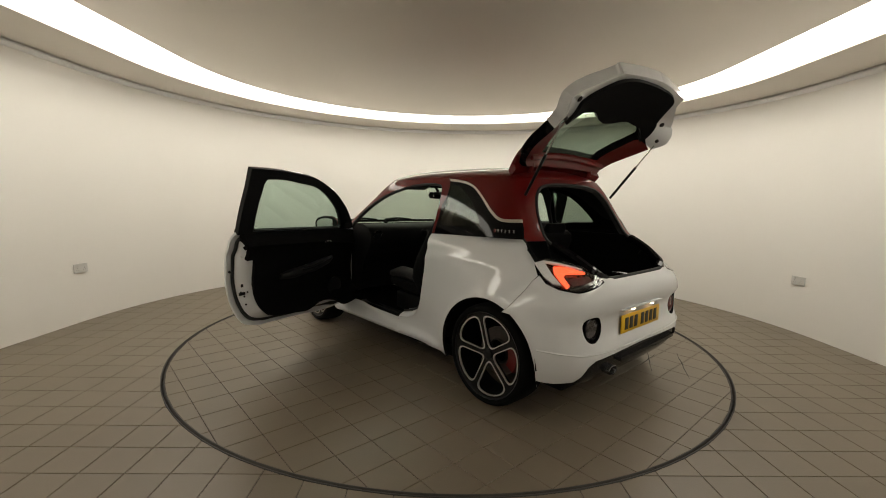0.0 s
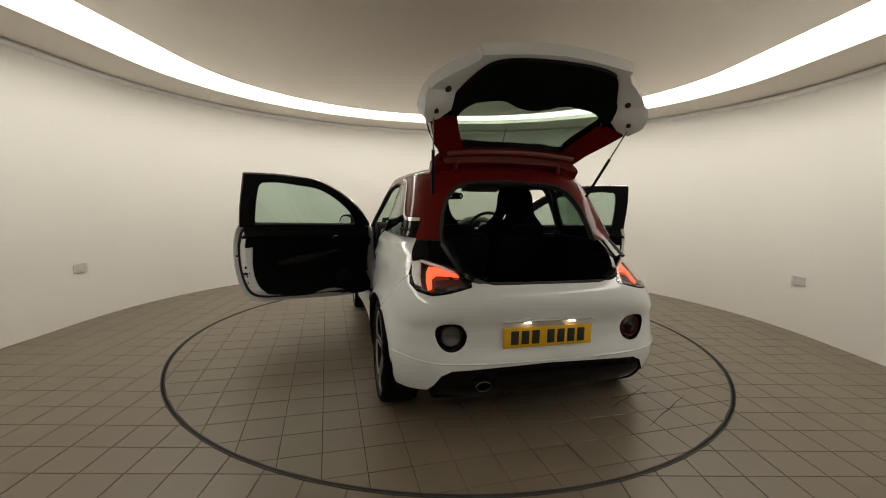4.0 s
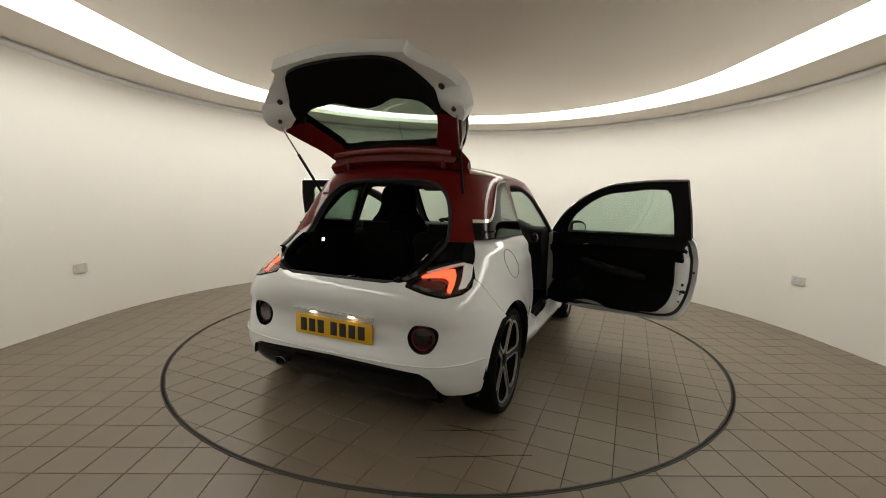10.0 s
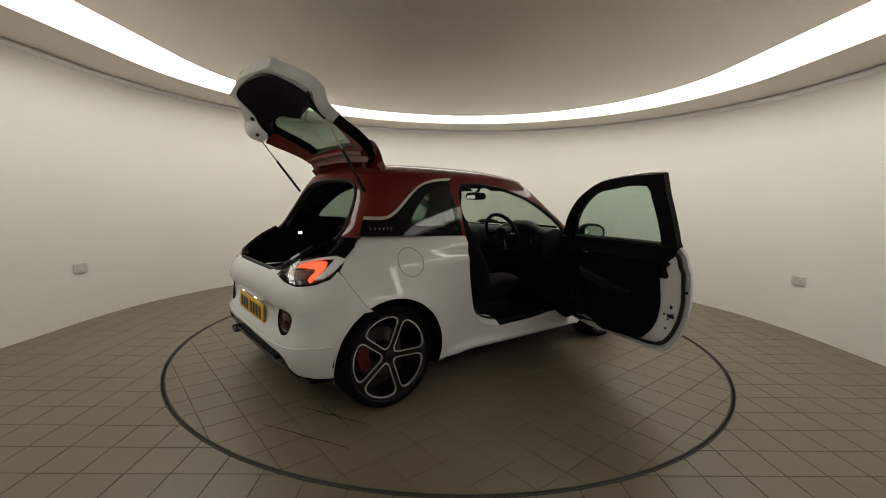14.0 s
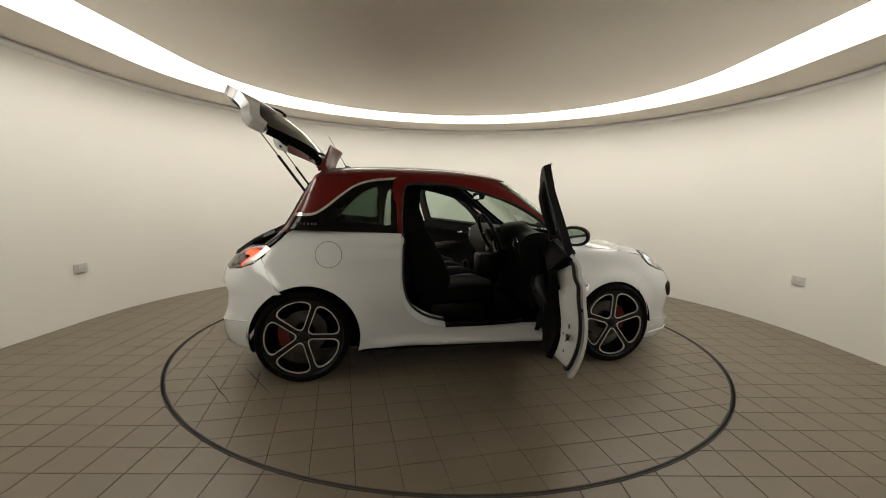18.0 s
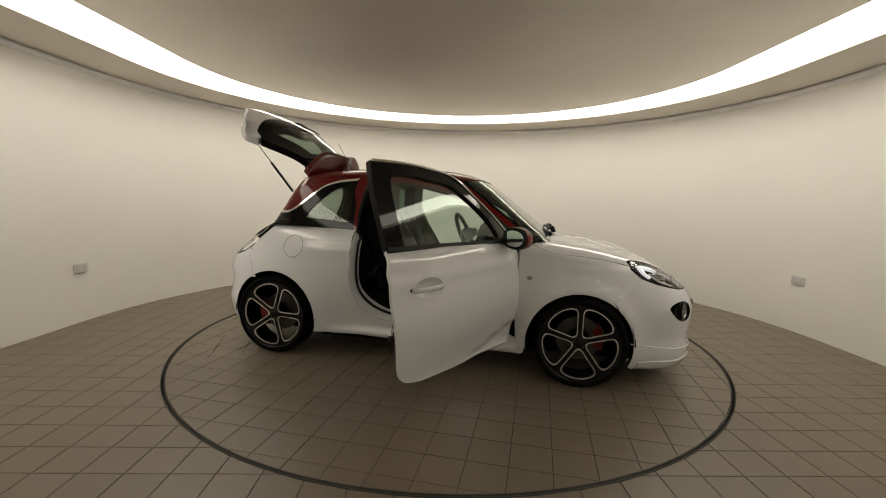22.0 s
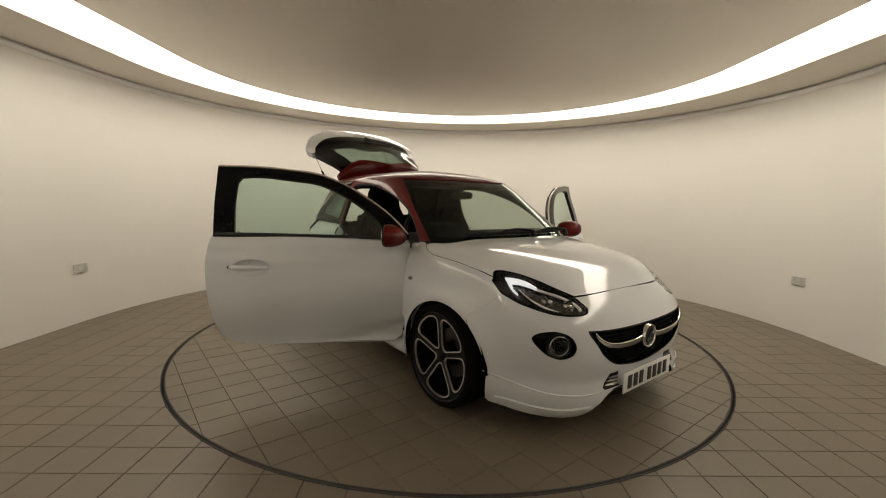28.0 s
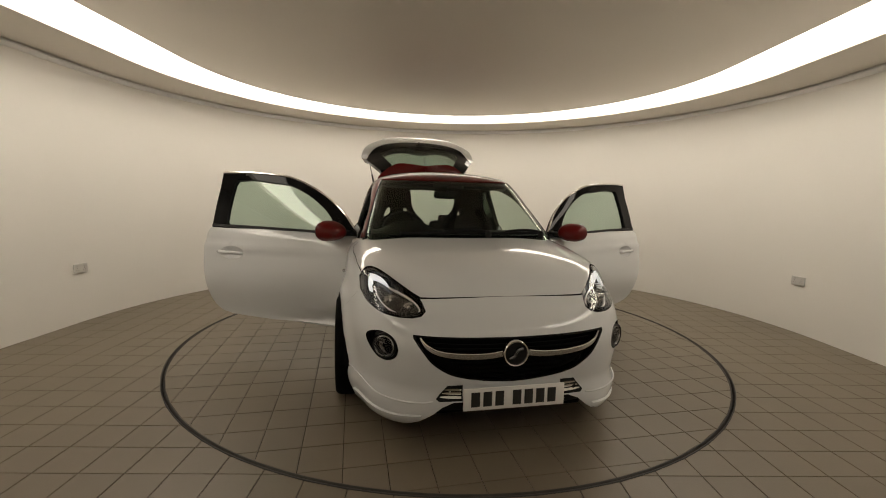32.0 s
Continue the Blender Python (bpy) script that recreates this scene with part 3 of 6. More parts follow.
def arch(wx, z0, r, a0, a1, n=72):
    return [(wx + r * math.cos(radians(a0 + (a1 - a0) * k / n)), z0 + r * math.sin(radians(a0 + (a1 - a0) * k / n))) for k in range(n + 1)]


# ---- lower body ----
ARCH_R = 0.356
REAR_ARCH = arch(0.015, 0.303, ARCH_R, -18, 198)     # from front foot over the top to the tail side
FRONT_ARCH = arch(2.307, 0.285, ARCH_R - 0.004, -22, 202)
LAMP_FRONT = bend([(0.735, 0.800), (0.709, 0.838), (0.678, 0.849), (0.640, 0.842), (0.598, 0.823), (0.543, 0.790), (0.487, 0.757), (0.445, 0.722), (0.434, 0.692), (0.455, 0.676), (0.495, 0.667), (0.560, 0.666), (0.622, 0.673), (0.664, 0.687), (0.706, 0.711), (0.733, 0.748)], True, 6)
lamp_rear = bend([bx(-0.200, 0.922), bx(-0.262, 0.838), bx(-0.320, 0.792), by(0.700, 0.764, False), by(0.635, 0.752, False), by(0.55, 0.768, False), by(0.435, 0.797, False),
                  by(0.455, 0.838, False), by(0.51, 0.880, False), by(0.60, 0.905, False), by(0.665, 0.921, False)], True, 5)
lamp_front = [by(y, z) for y, z in LAMP_FRONT]
shell_mats = [WHITE, LINER, LINER]
# grey that carries the shade of a panel gap in its colour
SEAM = material("gap_shade_grey", (0.22, 0.21, 0.20), 0.6)
front_mats = [WHITE, SEAM, LINER]

# rear quarters: from the bumper seam to the door's rear edge, with the arch cut out
seam_rear = [(-0.245, 0.790), (-0.20, 0.70), (-0.125, 0.605)]
arch_r = [(x, z) for x, z in REAR_ARCH if not (x < -0.12 and z < 0.62)]
quarter = ([bx(-0.105, 1.018), bx(-0.14, 0.95), bx(-0.20, 0.905), bx(-0.262, 0.82)] + [bx(*p) for p in seam_rear] +
           [bx(*p) for p in arch_r[::-1]] +
           [bx(x, z) for x, z in ((0.36, 0.205), (0.60, 0.203), (0.98, 0.198))] +
           [bx(x, z) for x, z in bend([(0.98, 0.320), (0.86, 0.343), (0.765, 0.388), (0.697, 0.461), (0.658, 0.555), (0.641, 0.673), (0.641, 0.80), (0.645, 0.90), (0.660, 0.992)], per=4)] +
           [bx(0.35, 1.004), bx(0.10, 1.012)])
FUEL = [bx(0.166 + 0.086 * math.cos(a), 0.855 + 0.084 * math.sin(a)) for a in (2 * math.pi * k / 40 for k in range(40))]
sheet("rear_quarter", quarter, BODY.surf, shell_mats, CAR, 0.018, mirror=True, label="glossy white rear quarter panel")
# the round fuel flap, on the right side alone: its shaded gap drawn as a grey tube
ring = [(2 * BODY.point(np.array([u]), np.array([z]))[0]) for u, z in FUEL]
bm = bmesh.new()
tube(bm, [(p[0] / 2, -p[1] / 2 - 0.0005, p[2] / 2) for p in ring], 0.0022, 6, closed=True)
part("fuel_flap", bm, SEAM, CAR, "round fuel flap, the shade of its gap drawn as a grey ring")

# sills
sill = [bx(x, z) for x, z in ((0.9803, 0.198), (1.925, 0.188), (1.945, 0.205), (1.950, 0.25), (1.90, 0.29), (1.80, 0.318), (0.9803, 0.318))]
sheet("sill", sill, BODY.surf, [WHITE, WHITE, LINER], CAR, 0.06, mirror=True, label="white door sill")
bm = bmesh.new()
for s in (1, -1):
    bm = bmesh.new()
    box(bm, 0.92, 1.60, s * 0.735 - 0.03, s * 0.735 + 0.03, 0.318, 0.332, 0.004)
    part("sill_plate", bm, BLACK, CAR, "black sill plate")

# front fenders
def dense(pts, step=0.025):
    """A line of (x, z) with points no farther apart than the step."""
    line = [pts[0]]
    for a, b in zip(pts, pts[1:]):
        n = max(1, math.ceil(math.dist(a, b) / step))
        line += [(a[0] + (b[0] - a[0]) * k / n, a[1] + (b[1] - a[1]) * k / n) for k in range(1, n + 1)]
    return line


BONNET_SEAM = bend([(1.98, 0.938), (2.116, 0.8945), (2.342, 0.8725), (2.509, 0.8465)], per=7)
fender = ([bx(1.885, 0.30)] + [bx(x, z) for x, z in ((1.93, 0.265), (1.955, 0.235))] + [bx(*p) for p in FRONT_ARCH[::-1] if not (p[0] > 2.47 and p[1] < 0.55) and not (p[0] < 2.1 and p[1] < 0.235)] +
          [bx(2.518, 0.594), bx(2.610, 0.671)] + [by(0.738, 0.744), by(0.742, 0.803), by(0.731, 0.820)] +
          [bx(x, z - 0.0008) for x, z in BONNET_SEAM[::-1]] + [bx(x, z) for x, z in dense([(1.965, 0.943), (1.90, 0.955), (1.892, 0.90), (1.895, 0.65), (1.878, 0.45), (1.885, 0.30)])[:-1]])
sheet("front_fender", fender, BODY.surf, front_mats, CAR, 0.018, mirror=True, label="glossy white front fender")
for s in (1, -1):
    bm = loft([((1.967, s * (0.842 + d), 0.724), 0.018 * k, 0.011 * k, (1, 0, 0), (0, 0, 1), 2.2) for d, k in ((-0.02, 1), (0.004, 1), (0.010, 0.75), (0.012, 0.3))], 16)
    part("side_repeater", bm, SATIN, CAR, "small clear side repeater lamp")

# front bumper, across the nose
left = [bx(2.5184, 0.5936), bx(2.6104, 0.6706)] + [by(0.7377, 0.7436), by(0.709, 0.705), by(0.665, 0.681), by(0.622, 0.667), by(0.560, 0.660), by(0.493, 0.661), by(0.450, 0.670), by(0.427, 0.690), by(0.439, 0.725), by(0.446, 0.736)]
L2 = 2 * BODY.length


def flip_u(p):
    return (L2 - p[0], p[1])


arch_f = [bx(*p) for p in FRONT_ARCH if p[0] > 2.47 and p[1] < 0.548]
low_left = [bx(2.648, 0.135)] + [bx(2.80, 0.122), by(0.55, 0.122), by(0.47, 0.150), by(0.405, 0.198), by(0.355, 0.240), by(0.30, 0.262)]
nose = left + [by(0.0, 0.742)] + [flip_u(p) for p in left[::-1]] + [flip_u(p) for p in arch_f[::-1]] + [flip_u(p) for p in low_left] + low_left[::-1] + arch_f
GRILLE = bend([(0.495, 0.594), (0.25, 0.583), (0.0, 0.578), (-0.25, 0.583), (-0.495, 0.594)], per=6) + bend(
    [(-0.496, 0.578), (-0.456, 0.52), (-0.395, 0.449), (-0.27, 0.385), (0.0, 0.350), (0.27, 0.385), (0.395, 0.449), (0.456, 0.52), (0.496, 0.578)], per=5)
grille = [by(y, z) for y, z in GRILLE]
FOG = bend([(0.712, 0.55), (0.687, 0.580), (0.635, 0.592), (0.585, 0.570), (0.565, 0.520), (0.582, 0.474), (0.63, 0.452), (0.672, 0.468), (0.700, 0.508)], True, 4)
fog = [by(y, z) for y, z in FOG]
sheet("front_bumper", nose, BODY.surf, front_mats, CAR, 0.02, holes=[grille, fog, [flip_u(p) for p in fog]], label="glossy white front bumper")
# lip groove
for s in (1, -1):
    bm = bmesh.new()
    pts = [BODY.point(np.array([u]), np.array([z]))[0] for u, z in [by(y, z) for y, z in ((0.79, 0.318), (0.74, 0.286), (0.66, 0.268), (0.55, 0.262), (0.45, 0.262), (0.40, 0.268))]]
    tube(bm, [(p[0] + 0.001, s * (p[1] + 0.001), p[2]) for p in bend(pts, per=4)], 0.0045, 6)
    part("lip_crease", bm, WHITE, CAR, "raised crease along the white lip")
# lip along the foot of the bumper
lip = [bx(2.69, 0.168), bx(2.80, 0.163), by(0.68, 0.160), by(0.60, 0.160), by(0.52, 0.170), by(0.45, 0.192)]
for s in (1, -1):
    path = bend(lip if s > 0 else [flip_u(p) for p in lip], per=4)
    sheet("front_lip", ribbon(path, np.interp(np.linspace(0, 1, len(path)), [0, 0.2, 0.8, 1], [0.020, 0.028, 0.024, 0.006])), BODY.surf, [WHITE], CAR, 0.02, off=0.010, step=0.03, label="white lip at the foot of the bumper")
# grille: recess, bars, chrome wing
sheet("grille_recess", [by(y * 0.99, z) for y, z in GRILLE], BODY.surf, [MATT], CAR, 0.01, off=-0.045, label="black grille recess")
for k in range(9):
    z = 0.370 + 0.024 * k
    half = 0.455 * min(1, math.sqrt(max(0.05, (z - 0.345) / 0.21)))
    line = [by(y, z + 0.02 * (abs(y) / 0.45) ** 2) for y in np.linspace(-half, half, 15)]
    sheet("grille_bar", ribbon(line, 0.0045), BODY.surf, [MATT], CAR, 0.02, off=-0.026)
sheet("grille_rim", grille, BODY.surf, [GLOSS], CAR, 0.02, off=-0.002, holes=[[by(y * 0.965, 0.468 + (z - 0.468) * 0.93) for y, z in GRILLE]], label="gloss black grille rim")
for s in (1, -1):
    line = bend([(s * y, z) for y, z in ((0.068, 0.502), (0.15, 0.493), (0.27, 0.497), (0.37, 0.512), (0.43, 0.540), (0.462, 0.578))], per=5)
    half = np.interp(np.linspace(0, 1, len(line)), [0, 0.3, 0.75, 1], [0.0145, 0.0145, 0.010, 0.003])
    blade = sheet("chrome_wing", ribbon([by(*p) for p in line], half), BODY.surf, [SATIN], CAR, 0.02, off=0.004, step=0.02, label="satin chrome grille wing")[0]
    # the wing's top highlight, added as a thin chrome tube on the duller blade
    pts = [tuple(BODY.surf(np.array([u]), np.array([z]), np.array([0.006]))[0]) for u, z in (by(y, z + h * 0.85) for (y, z), h in zip(line, half))]
    bm = bmesh.new()
    tube(bm, pts, 0.0042, 8)
    part("highlight_edge", bm, CHROME, blade, "chrome tube added as the highlight on the upper edge")
BADGE_AT = (3.128, 0.0, 0.502)


def roundel(name, at, r, axis, parent, label):
    """A chrome ring round a dark disc with a plain shape on it."""
    bm = lathe([(r * 0.82, -0.012), (r * 0.80, 0.004), (r * 0.86, 0.012), (r * 0.95, 0.013), (r, 0.008), (r, -0.012)], 40)
    m = Matrix.Translation(at) @ (Matrix.Rotation(radians(-90), 4, "Z") if axis > 0 else Matrix.Rotation(radians(90), 4, "Z"))
    bmesh.ops.transform(bm, matrix=m, verts=bm.verts)
    ob = part(name, bm, CHROME, parent, label)
    bm = lathe([(0.0005, 0.003), (r * 0.81, 0.003), (r * 0.81, -0.01)], 40)
    bmesh.ops.transform(bm, matrix=m, verts=bm.verts)
    part("badge_disc", bm, DARKALLOY, ob, "dark badge disc")
    bm = bmesh.new()
    tube(bm, [m @ Vector(p) for p in bend([(-r * 0.5, 0.006, r * 0.35), (-r * 0.1, 0.007, r * 0.2), (r * 0.1, 0.007, -r * 0.2), (r * 0.5, 0.006, -r * 0.4)], per=5)], r * 0.14, 6)
    part("badge_shape", bm, HOUSING, ob, "plain dull metal shape")
    return ob


roundel("badge", BADGE_AT, 0.066, 1, CAR, "round chrome badge")


def number_plate(x, z, facing, mat, label):
    """A plate 520 by 111 mm with plain bars for its characters."""
    bm = bmesh.new()
    box(bm, -0.004, 0.004, -0.26, 0.26, -0.0555, 0.0555, 0.003)
    m = Matrix.Translation((x, 0, z)) @ Matrix.Rotation(0 if facing > 0 else math.pi, 4, "Z")
    bmesh.ops.transform(bm, matrix=m, verts=bm.verts)
    ob = part("number_plate", bm, mat, CAR, label)
    y = -0.222
    for k in range(7):
        w = 0.044
        bm = bmesh.new()
        box(bm, 0.0042, 0.0058, y, y + w, -0.037, 0.037, 0.0006)
        bmesh.ops.transform(bm, matrix=m, verts=bm.verts)
        part("plate_bar", bm, INK, ob)
        y += w + (0.045 if k == 2 else 0.0165)
    return ob


number_plate(3.140, 0.285, 1, PLATEWHITE, "white front number plate with dark bars")
# lower intake behind the plate, slats at its sides
sheet("lower_intake", [by(0.36, 0.29), by(0.0, 0.345), by(-0.36, 0.29), by(-0.44, 0.16), by(0.0, 0.13), by(0.44, 0.16)], BODY.surf, [BLACK], CAR, 0.02, off=-0.06, label="black lower intake")
for s in (1, -1):
    for k in range(3):
        z = 0.284 + 0.019 * k
        y1 = 0.366 - 0.011 * k
        line = [by(s * y, z + 0.005 * (y - 0.26) / 0.1) for y in np.linspace(0.262, y1, 5)]
        sheet("intake_slat", ribbon(line, [0.006, 0.006, 0.006, 0.005, 0.002]), BODY.surf, [CHROME], CAR, 0.012, off=0.006, step=0.02, label="bright intake slat")
    sheet("slat_recess", [by(s * y, z) for y, z in ((0.255, 0.345), (0.33, 0.345), (0.385, 0.28), (0.37, 0.268), (0.255, 0.268))], BODY.surf, [BLACK], CAR, 0.004, off=0.002)
# front fog lamps
for s in (1, -1):
    f = fog if s > 0 else [flip_u(p) for p in fog]
    ob = sheet("fog_lamp_bezel", f, BODY.surf, [GLOSS], CAR, 0.006, off=-0.03, label="black fog lamp bezel")[0]
    c = BODY.point(np.array([by(0.632, 0.520)[0]]), np.array([0.520]))[0]
    n = BODY.normal(np.array([by(0.632, 0.520)[0]]), np.array([0.520]))[0]
    m = Matrix.Translation((c[0], s * c[1], c[2])) @ Vector((n[0] + 0.25, s * n[1] * 0.8, n[2])).to_track_quat("Y", "Z").to_matrix().to_4x4()
    bm = lathe([(0.050, -0.05), (0.054, -0.006), (0.049, -0.002), (0.045, -0.008), (0.040, -0.035), (0.012, -0.045), (0.0005, -0.045)], 36)
    bmesh.ops.transform(bm, matrix=m, verts=bm.verts)
    lamp = part("fog_lamp", bm, LAMPGREY, CAR, "round front fog lamp")
    bm = lathe([(0.0005, -0.003), (0.03, -0.004), (0.047, -0.009)], 30)
    bmesh.ops.transform(bm, matrix=m, verts=bm.verts)
    part("lens", bm, SMOKE, lamp, "clear fog lamp lens").visible_shadow = False
    bm = lathe([(0.052, -0.02), (0.056, -0.003), (0.062, -0.002), (0.064, -0.03)], 36)
    bmesh.ops.transform(bm, matrix=m, verts=bm.verts)
    part("bezel_ring", bm, BLACK, lamp)
# headlamps
for s in (1, -1):
    f = lamp_front if s > 0 else [flip_u(p) for p in lamp_front]
    sink = [(np.mean([p[0] for p in f]) + (p[0] - np.mean([q[0] for q in f])) * 0.99, p[1]) for p in f]
    hl = sheet("headlamp", sink, BODY.surf, [HOUSING, LINER], CAR, 0.02, off=-0.055, label="clear swept-back headlamp with dark housing")[0]
    inner = [by(s * (0.570 + (y - 0.570) * 0.94 - 0.004), 0.746 + (z - 0.746) * 0.86 + 0.004) for y, z in LAMP_FRONT]
    sheet("bezel", f, BODY.surf, [GLOSS], hl, 0.055, off=-0.003, holes=[inner], step=0.03, label="gloss black bezel")
    for y, z, r in ((0.600, 0.730, 0.036), (0.512, 0.710, 0.034)):
        u = by(s * y, z)[0]
        c, n = BODY.surf(np.array([u]), np.array([z]), np.array([-0.018]))[0], (1.0, 0.25 * s, 0.15)
        m = Matrix.Translation(c) @ Vector(n).to_track_quat("Y", "Z").to_matrix().to_4x4()
        bm = lathe([(r, -0.002), (r * 0.98, -0.006), (r * 0.7, -0.03), (r * 0.3, -0.042), (r * 0.28, -0.03), (r * 0.2, -0.02), (0.0005, -0.018)], 28)
        bmesh.ops.transform(bm, matrix=m, verts=bm.verts)
        part("reflector", bm, CHROME, hl, "bright reflector bowl")
    line = bend([(s * y, z) for y, z in ((0.694, 0.752), (0.700, 0.780), (0.692, 0.810))], per=4)
    sheet("light_guide", ribbon([by(*p) for p in line], np.interp(np.linspace(0, 1, len(line)), [0, 1], [0.007, 0.013])), BODY.surf, [DRLGLOW], hl, 0.02, off=-0.010, step=0.02, label="glowing white hooked running light")
    line = bend([(s * y, z) for y, z in ((0.693, 0.818), (0.660, 0.818), (0.625, 0.806), (0.600, 0.788))], per=4)
    sheet("light_guide", ribbon([by(*p) for p in line], np.interp(np.linspace(0, 1, len(line)), [0, 0.6, 1], [0.012, 0.011, 0.004])), BODY.surf, [DRLGLOW], hl, 0.02, off=-0.0095, step=0.02)
    line = bend([(s * y, z) for y, z in ((0.676, 0.778), (0.655, 0.730), (0.60, 0.692), (0.53, 0.680), (0.470, 0.688), (0.456, 0.708), (0.485, 0.738), (0.535, 0.762), (0.60, 0.784))], per=4)
    sheet("lamp_ring", ribbon([by(*p) for p in line], 0.0035), BODY.surf, [SILVER], hl, 0.012, off=-0.016, step=0.02, label="thin bright edge round the reflectors")
    facets = bend([(0.672, 0.752), (0.60, 0.768), (0.53, 0.748), (0.475, 0.728), (0.446, 0.702), (0.49, 0.680), (0.58, 0.688)], True, 4)
    sheet("reflector_panel", [by(s * y, z) for y, z in facets], lambda u, z, o: BODY.surf(u, z, o + 0.010 * np.abs((u * 38) % 2 - 1)), [HOUSING], hl, 0.006, off=-0.050, step=0.012, label="bright faceted reflector")
    # stepped reflector: chrome shelves one above the other
    for k in range(4):
        z = 0.735 + 0.0105 * k
        ys = np.linspace(0.630 + 0.004 * k, 0.668 - 0.002 * k, 5)
        rings = []
        for y in ys:
            u = np.array([by(s * y, z)[0]])
            a, b = (BODY.surf(u, np.array([z]), np.array([o]))[0] for o in (-0.012, -0.048))
            rings.append([(a[0], a[1], z - 0.006), (a[0], a[1], z - 0.003), (b[0], b[1], z - 0.002), (b[0], b[1], z - 0.006)])
        bm = bmesh.new()
        strip(bm, rings, close=True, caps=True)
        bmesh.ops.recalc_face_normals(bm, faces=bm.faces)
        part("reflector_step", bm, CHROME, hl, "bright stepped reflector", smooth=False)
    sheet("lens", f, BODY.surf, [LENS], hl, 0.003, off=0.002, label="clear headlamp lens")[0].visible_shadow = False
# bonnet
edge = [bx(x, z) for x, z in [(x, z + 0.0008) for x, z in BONNET_SEAM]] + [by(y, z) for y, z in bend(
    [(0.729, 0.824), (0.711, 0.845), (0.679, 0.855), (0.638, 0.849), (0.594, 0.830), (0.538, 0.797), (0.482, 0.764), (0.442, 0.743)], per=4)]
rim3 = BODY.point(np.array([e[0] for e in edge]), np.array([e[1] for e in edge]))
front = BODY.point(np.array([by(y, 0.7425)[0] for y in np.linspace(0.40, -0.40, 21)]), np.full(21, 0.7425))
plan = [(float(p[0]), float(p[1])) for p in rim3] + [(float(p[0]), float(p[1])) for p in front] + [(float(p[0]), -float(p[1])) for p in rim3[::-1]]
back = [(2.035, -0.60), (2.09, -0.40), (2.115, -0.2), (2.12, 0.0), (2.115, 0.2), (2.09, 0.40), (2.035, 0.60)]
sheet("bonnet", plan + back, bonnet_surf, front_mats, CAR, 0.015, off=0.0005, label="glossy white bonnet")
# scuttle and wipers
cowl = [(2.12, 0.0), (2.11, 0.3), (2.05, 0.58), (1.96, 0.70), (1.90, 0.70), (1.96, 0.55), (2.02, 0.3), (2.03, 0.0), (2.02, -0.3), (1.96, -0.55), (1.90, -0.70), (1.96, -0.70), (2.05, -0.58), (2.11, -0.3)]
sheet("scuttle", cowl, lambda x, y, o: np.stack([x, y, 0.938 - 0.08 * (np.abs(y) / 0.75) ** 2 + o], -1), [BLACK], CAR, 0.02, label="black plastic scuttle panel")
for pivot, y0, y1 in ((0.16, -0.46, 0.20), (0.56, 0.02, 0.58)):
    def glass_at(y, z, off):
        return tuple(CABIN.surf(np.array([CABIN.at_y(y, z)]), np.array([z]), np.array([off]))[0])
    bm = bmesh.new()
    tube(bm, [glass_at(y0 + (y1 - y0) * k / 10, 0.990 + 0.006 * k / 10, 0.014) for k in range(11)], (0.006, 0.011), 8)
    wiper = part("wiper", bm, BLACK, CAR, "black windscreen wiper")
    base = Vector(glass_at(pivot, 0.975, 0.035))
    bm = loft([(base + Vector((0.01 - 0.3 * h, 0, h)), r, r, (0, 1, 0), (1, 0, 0), 2) for h, r in ((-0.03, 0.022), (0.012, 0.022), (0.022, 0.017), (0.026, 0.006))], 14)
    part("spindle_cap", bm, BLACK, wiper)
    bm = bmesh.new()
    mid = (y0 + y1) / 2
    tube(bm, bend([tuple(base + Vector((0, 0, 0.012))), glass_at(pivot * 0.6 + mid * 0.4, 1.000, 0.036), glass_at(mid, 0.996, 0.024)], per=5), (0.007, 0.010), 8)
    part("wiper_arm", bm, BLACK, wiper)

# rear bumper and tail
tail_left = [by(0.43, 0.812, False), by(0.432, 0.790, False), by(0.55, 0.760, False), by(0.635, 0.744, False), by(0.702, 0.757, False), bx(-0.318, 0.784), bx(-0.270, 0.822)] + [bx(x - 0.002, z) for x, z in seam_rear]
arch_t = [bx(*p) for p in REAR_ARCH if p[0] < -0.12 and p[1] < 0.61]
tail_low = [bx(-0.335, 0.250), bx(-0.41, 0.242), by(0.655, 0.252, False), by(0.625, 0.290, False), by(0.595, 0.340, False), by(0.54, 0.366, False)]
tail = ([by(0.0, 0.798, False), by(0.31, 0.798, False), by(0.39, 0.812, False)] + tail_left + arch_t + tail_low + [by(0.0, 0.376, False)])
tail = tail + [(-p[0], p[1]) for p in tail[1:-1][::-1]]
RFOG = bend([(0.622, 0.565), (0.600, 0.598), (0.545, 0.607), (0.490, 0.595), (0.458, 0.545), (0.472, 0.490), (0.520, 0.460), (0.575, 0.468), (0.610, 0.510)], True, 4)
rfog = [by(y, z, False) for y, z in RFOG]
sheet("rear_bumper", tail, BODY.surf, front_mats, CAR, 0.02, holes=[rfog, [(-u, z) for u, z in rfog]], label="glossy white rear bumper")
bm = bmesh.new()
pts = [BODY.point(np.array([by(y, z, False)[0]]), np.array([z]))[0] for y, z in ((0.80, 0.432), (0.76, 0.424), (0.70, 0.416), (0.605, 0.405), (0.40, 0.394), (0.13, 0.389), (-0.13, 0.389), (-0.40, 0.394), (-0.605, 0.405), (-0.70, 0.416), (-0.76, 0.424), (-0.80, 0.432))]
tube(bm, bend([tuple(p) for p in pts], per=4), 0.0045, 6)
part("bumper_crease", bm, WHITE, CAR, "raised crease along the white bumper")
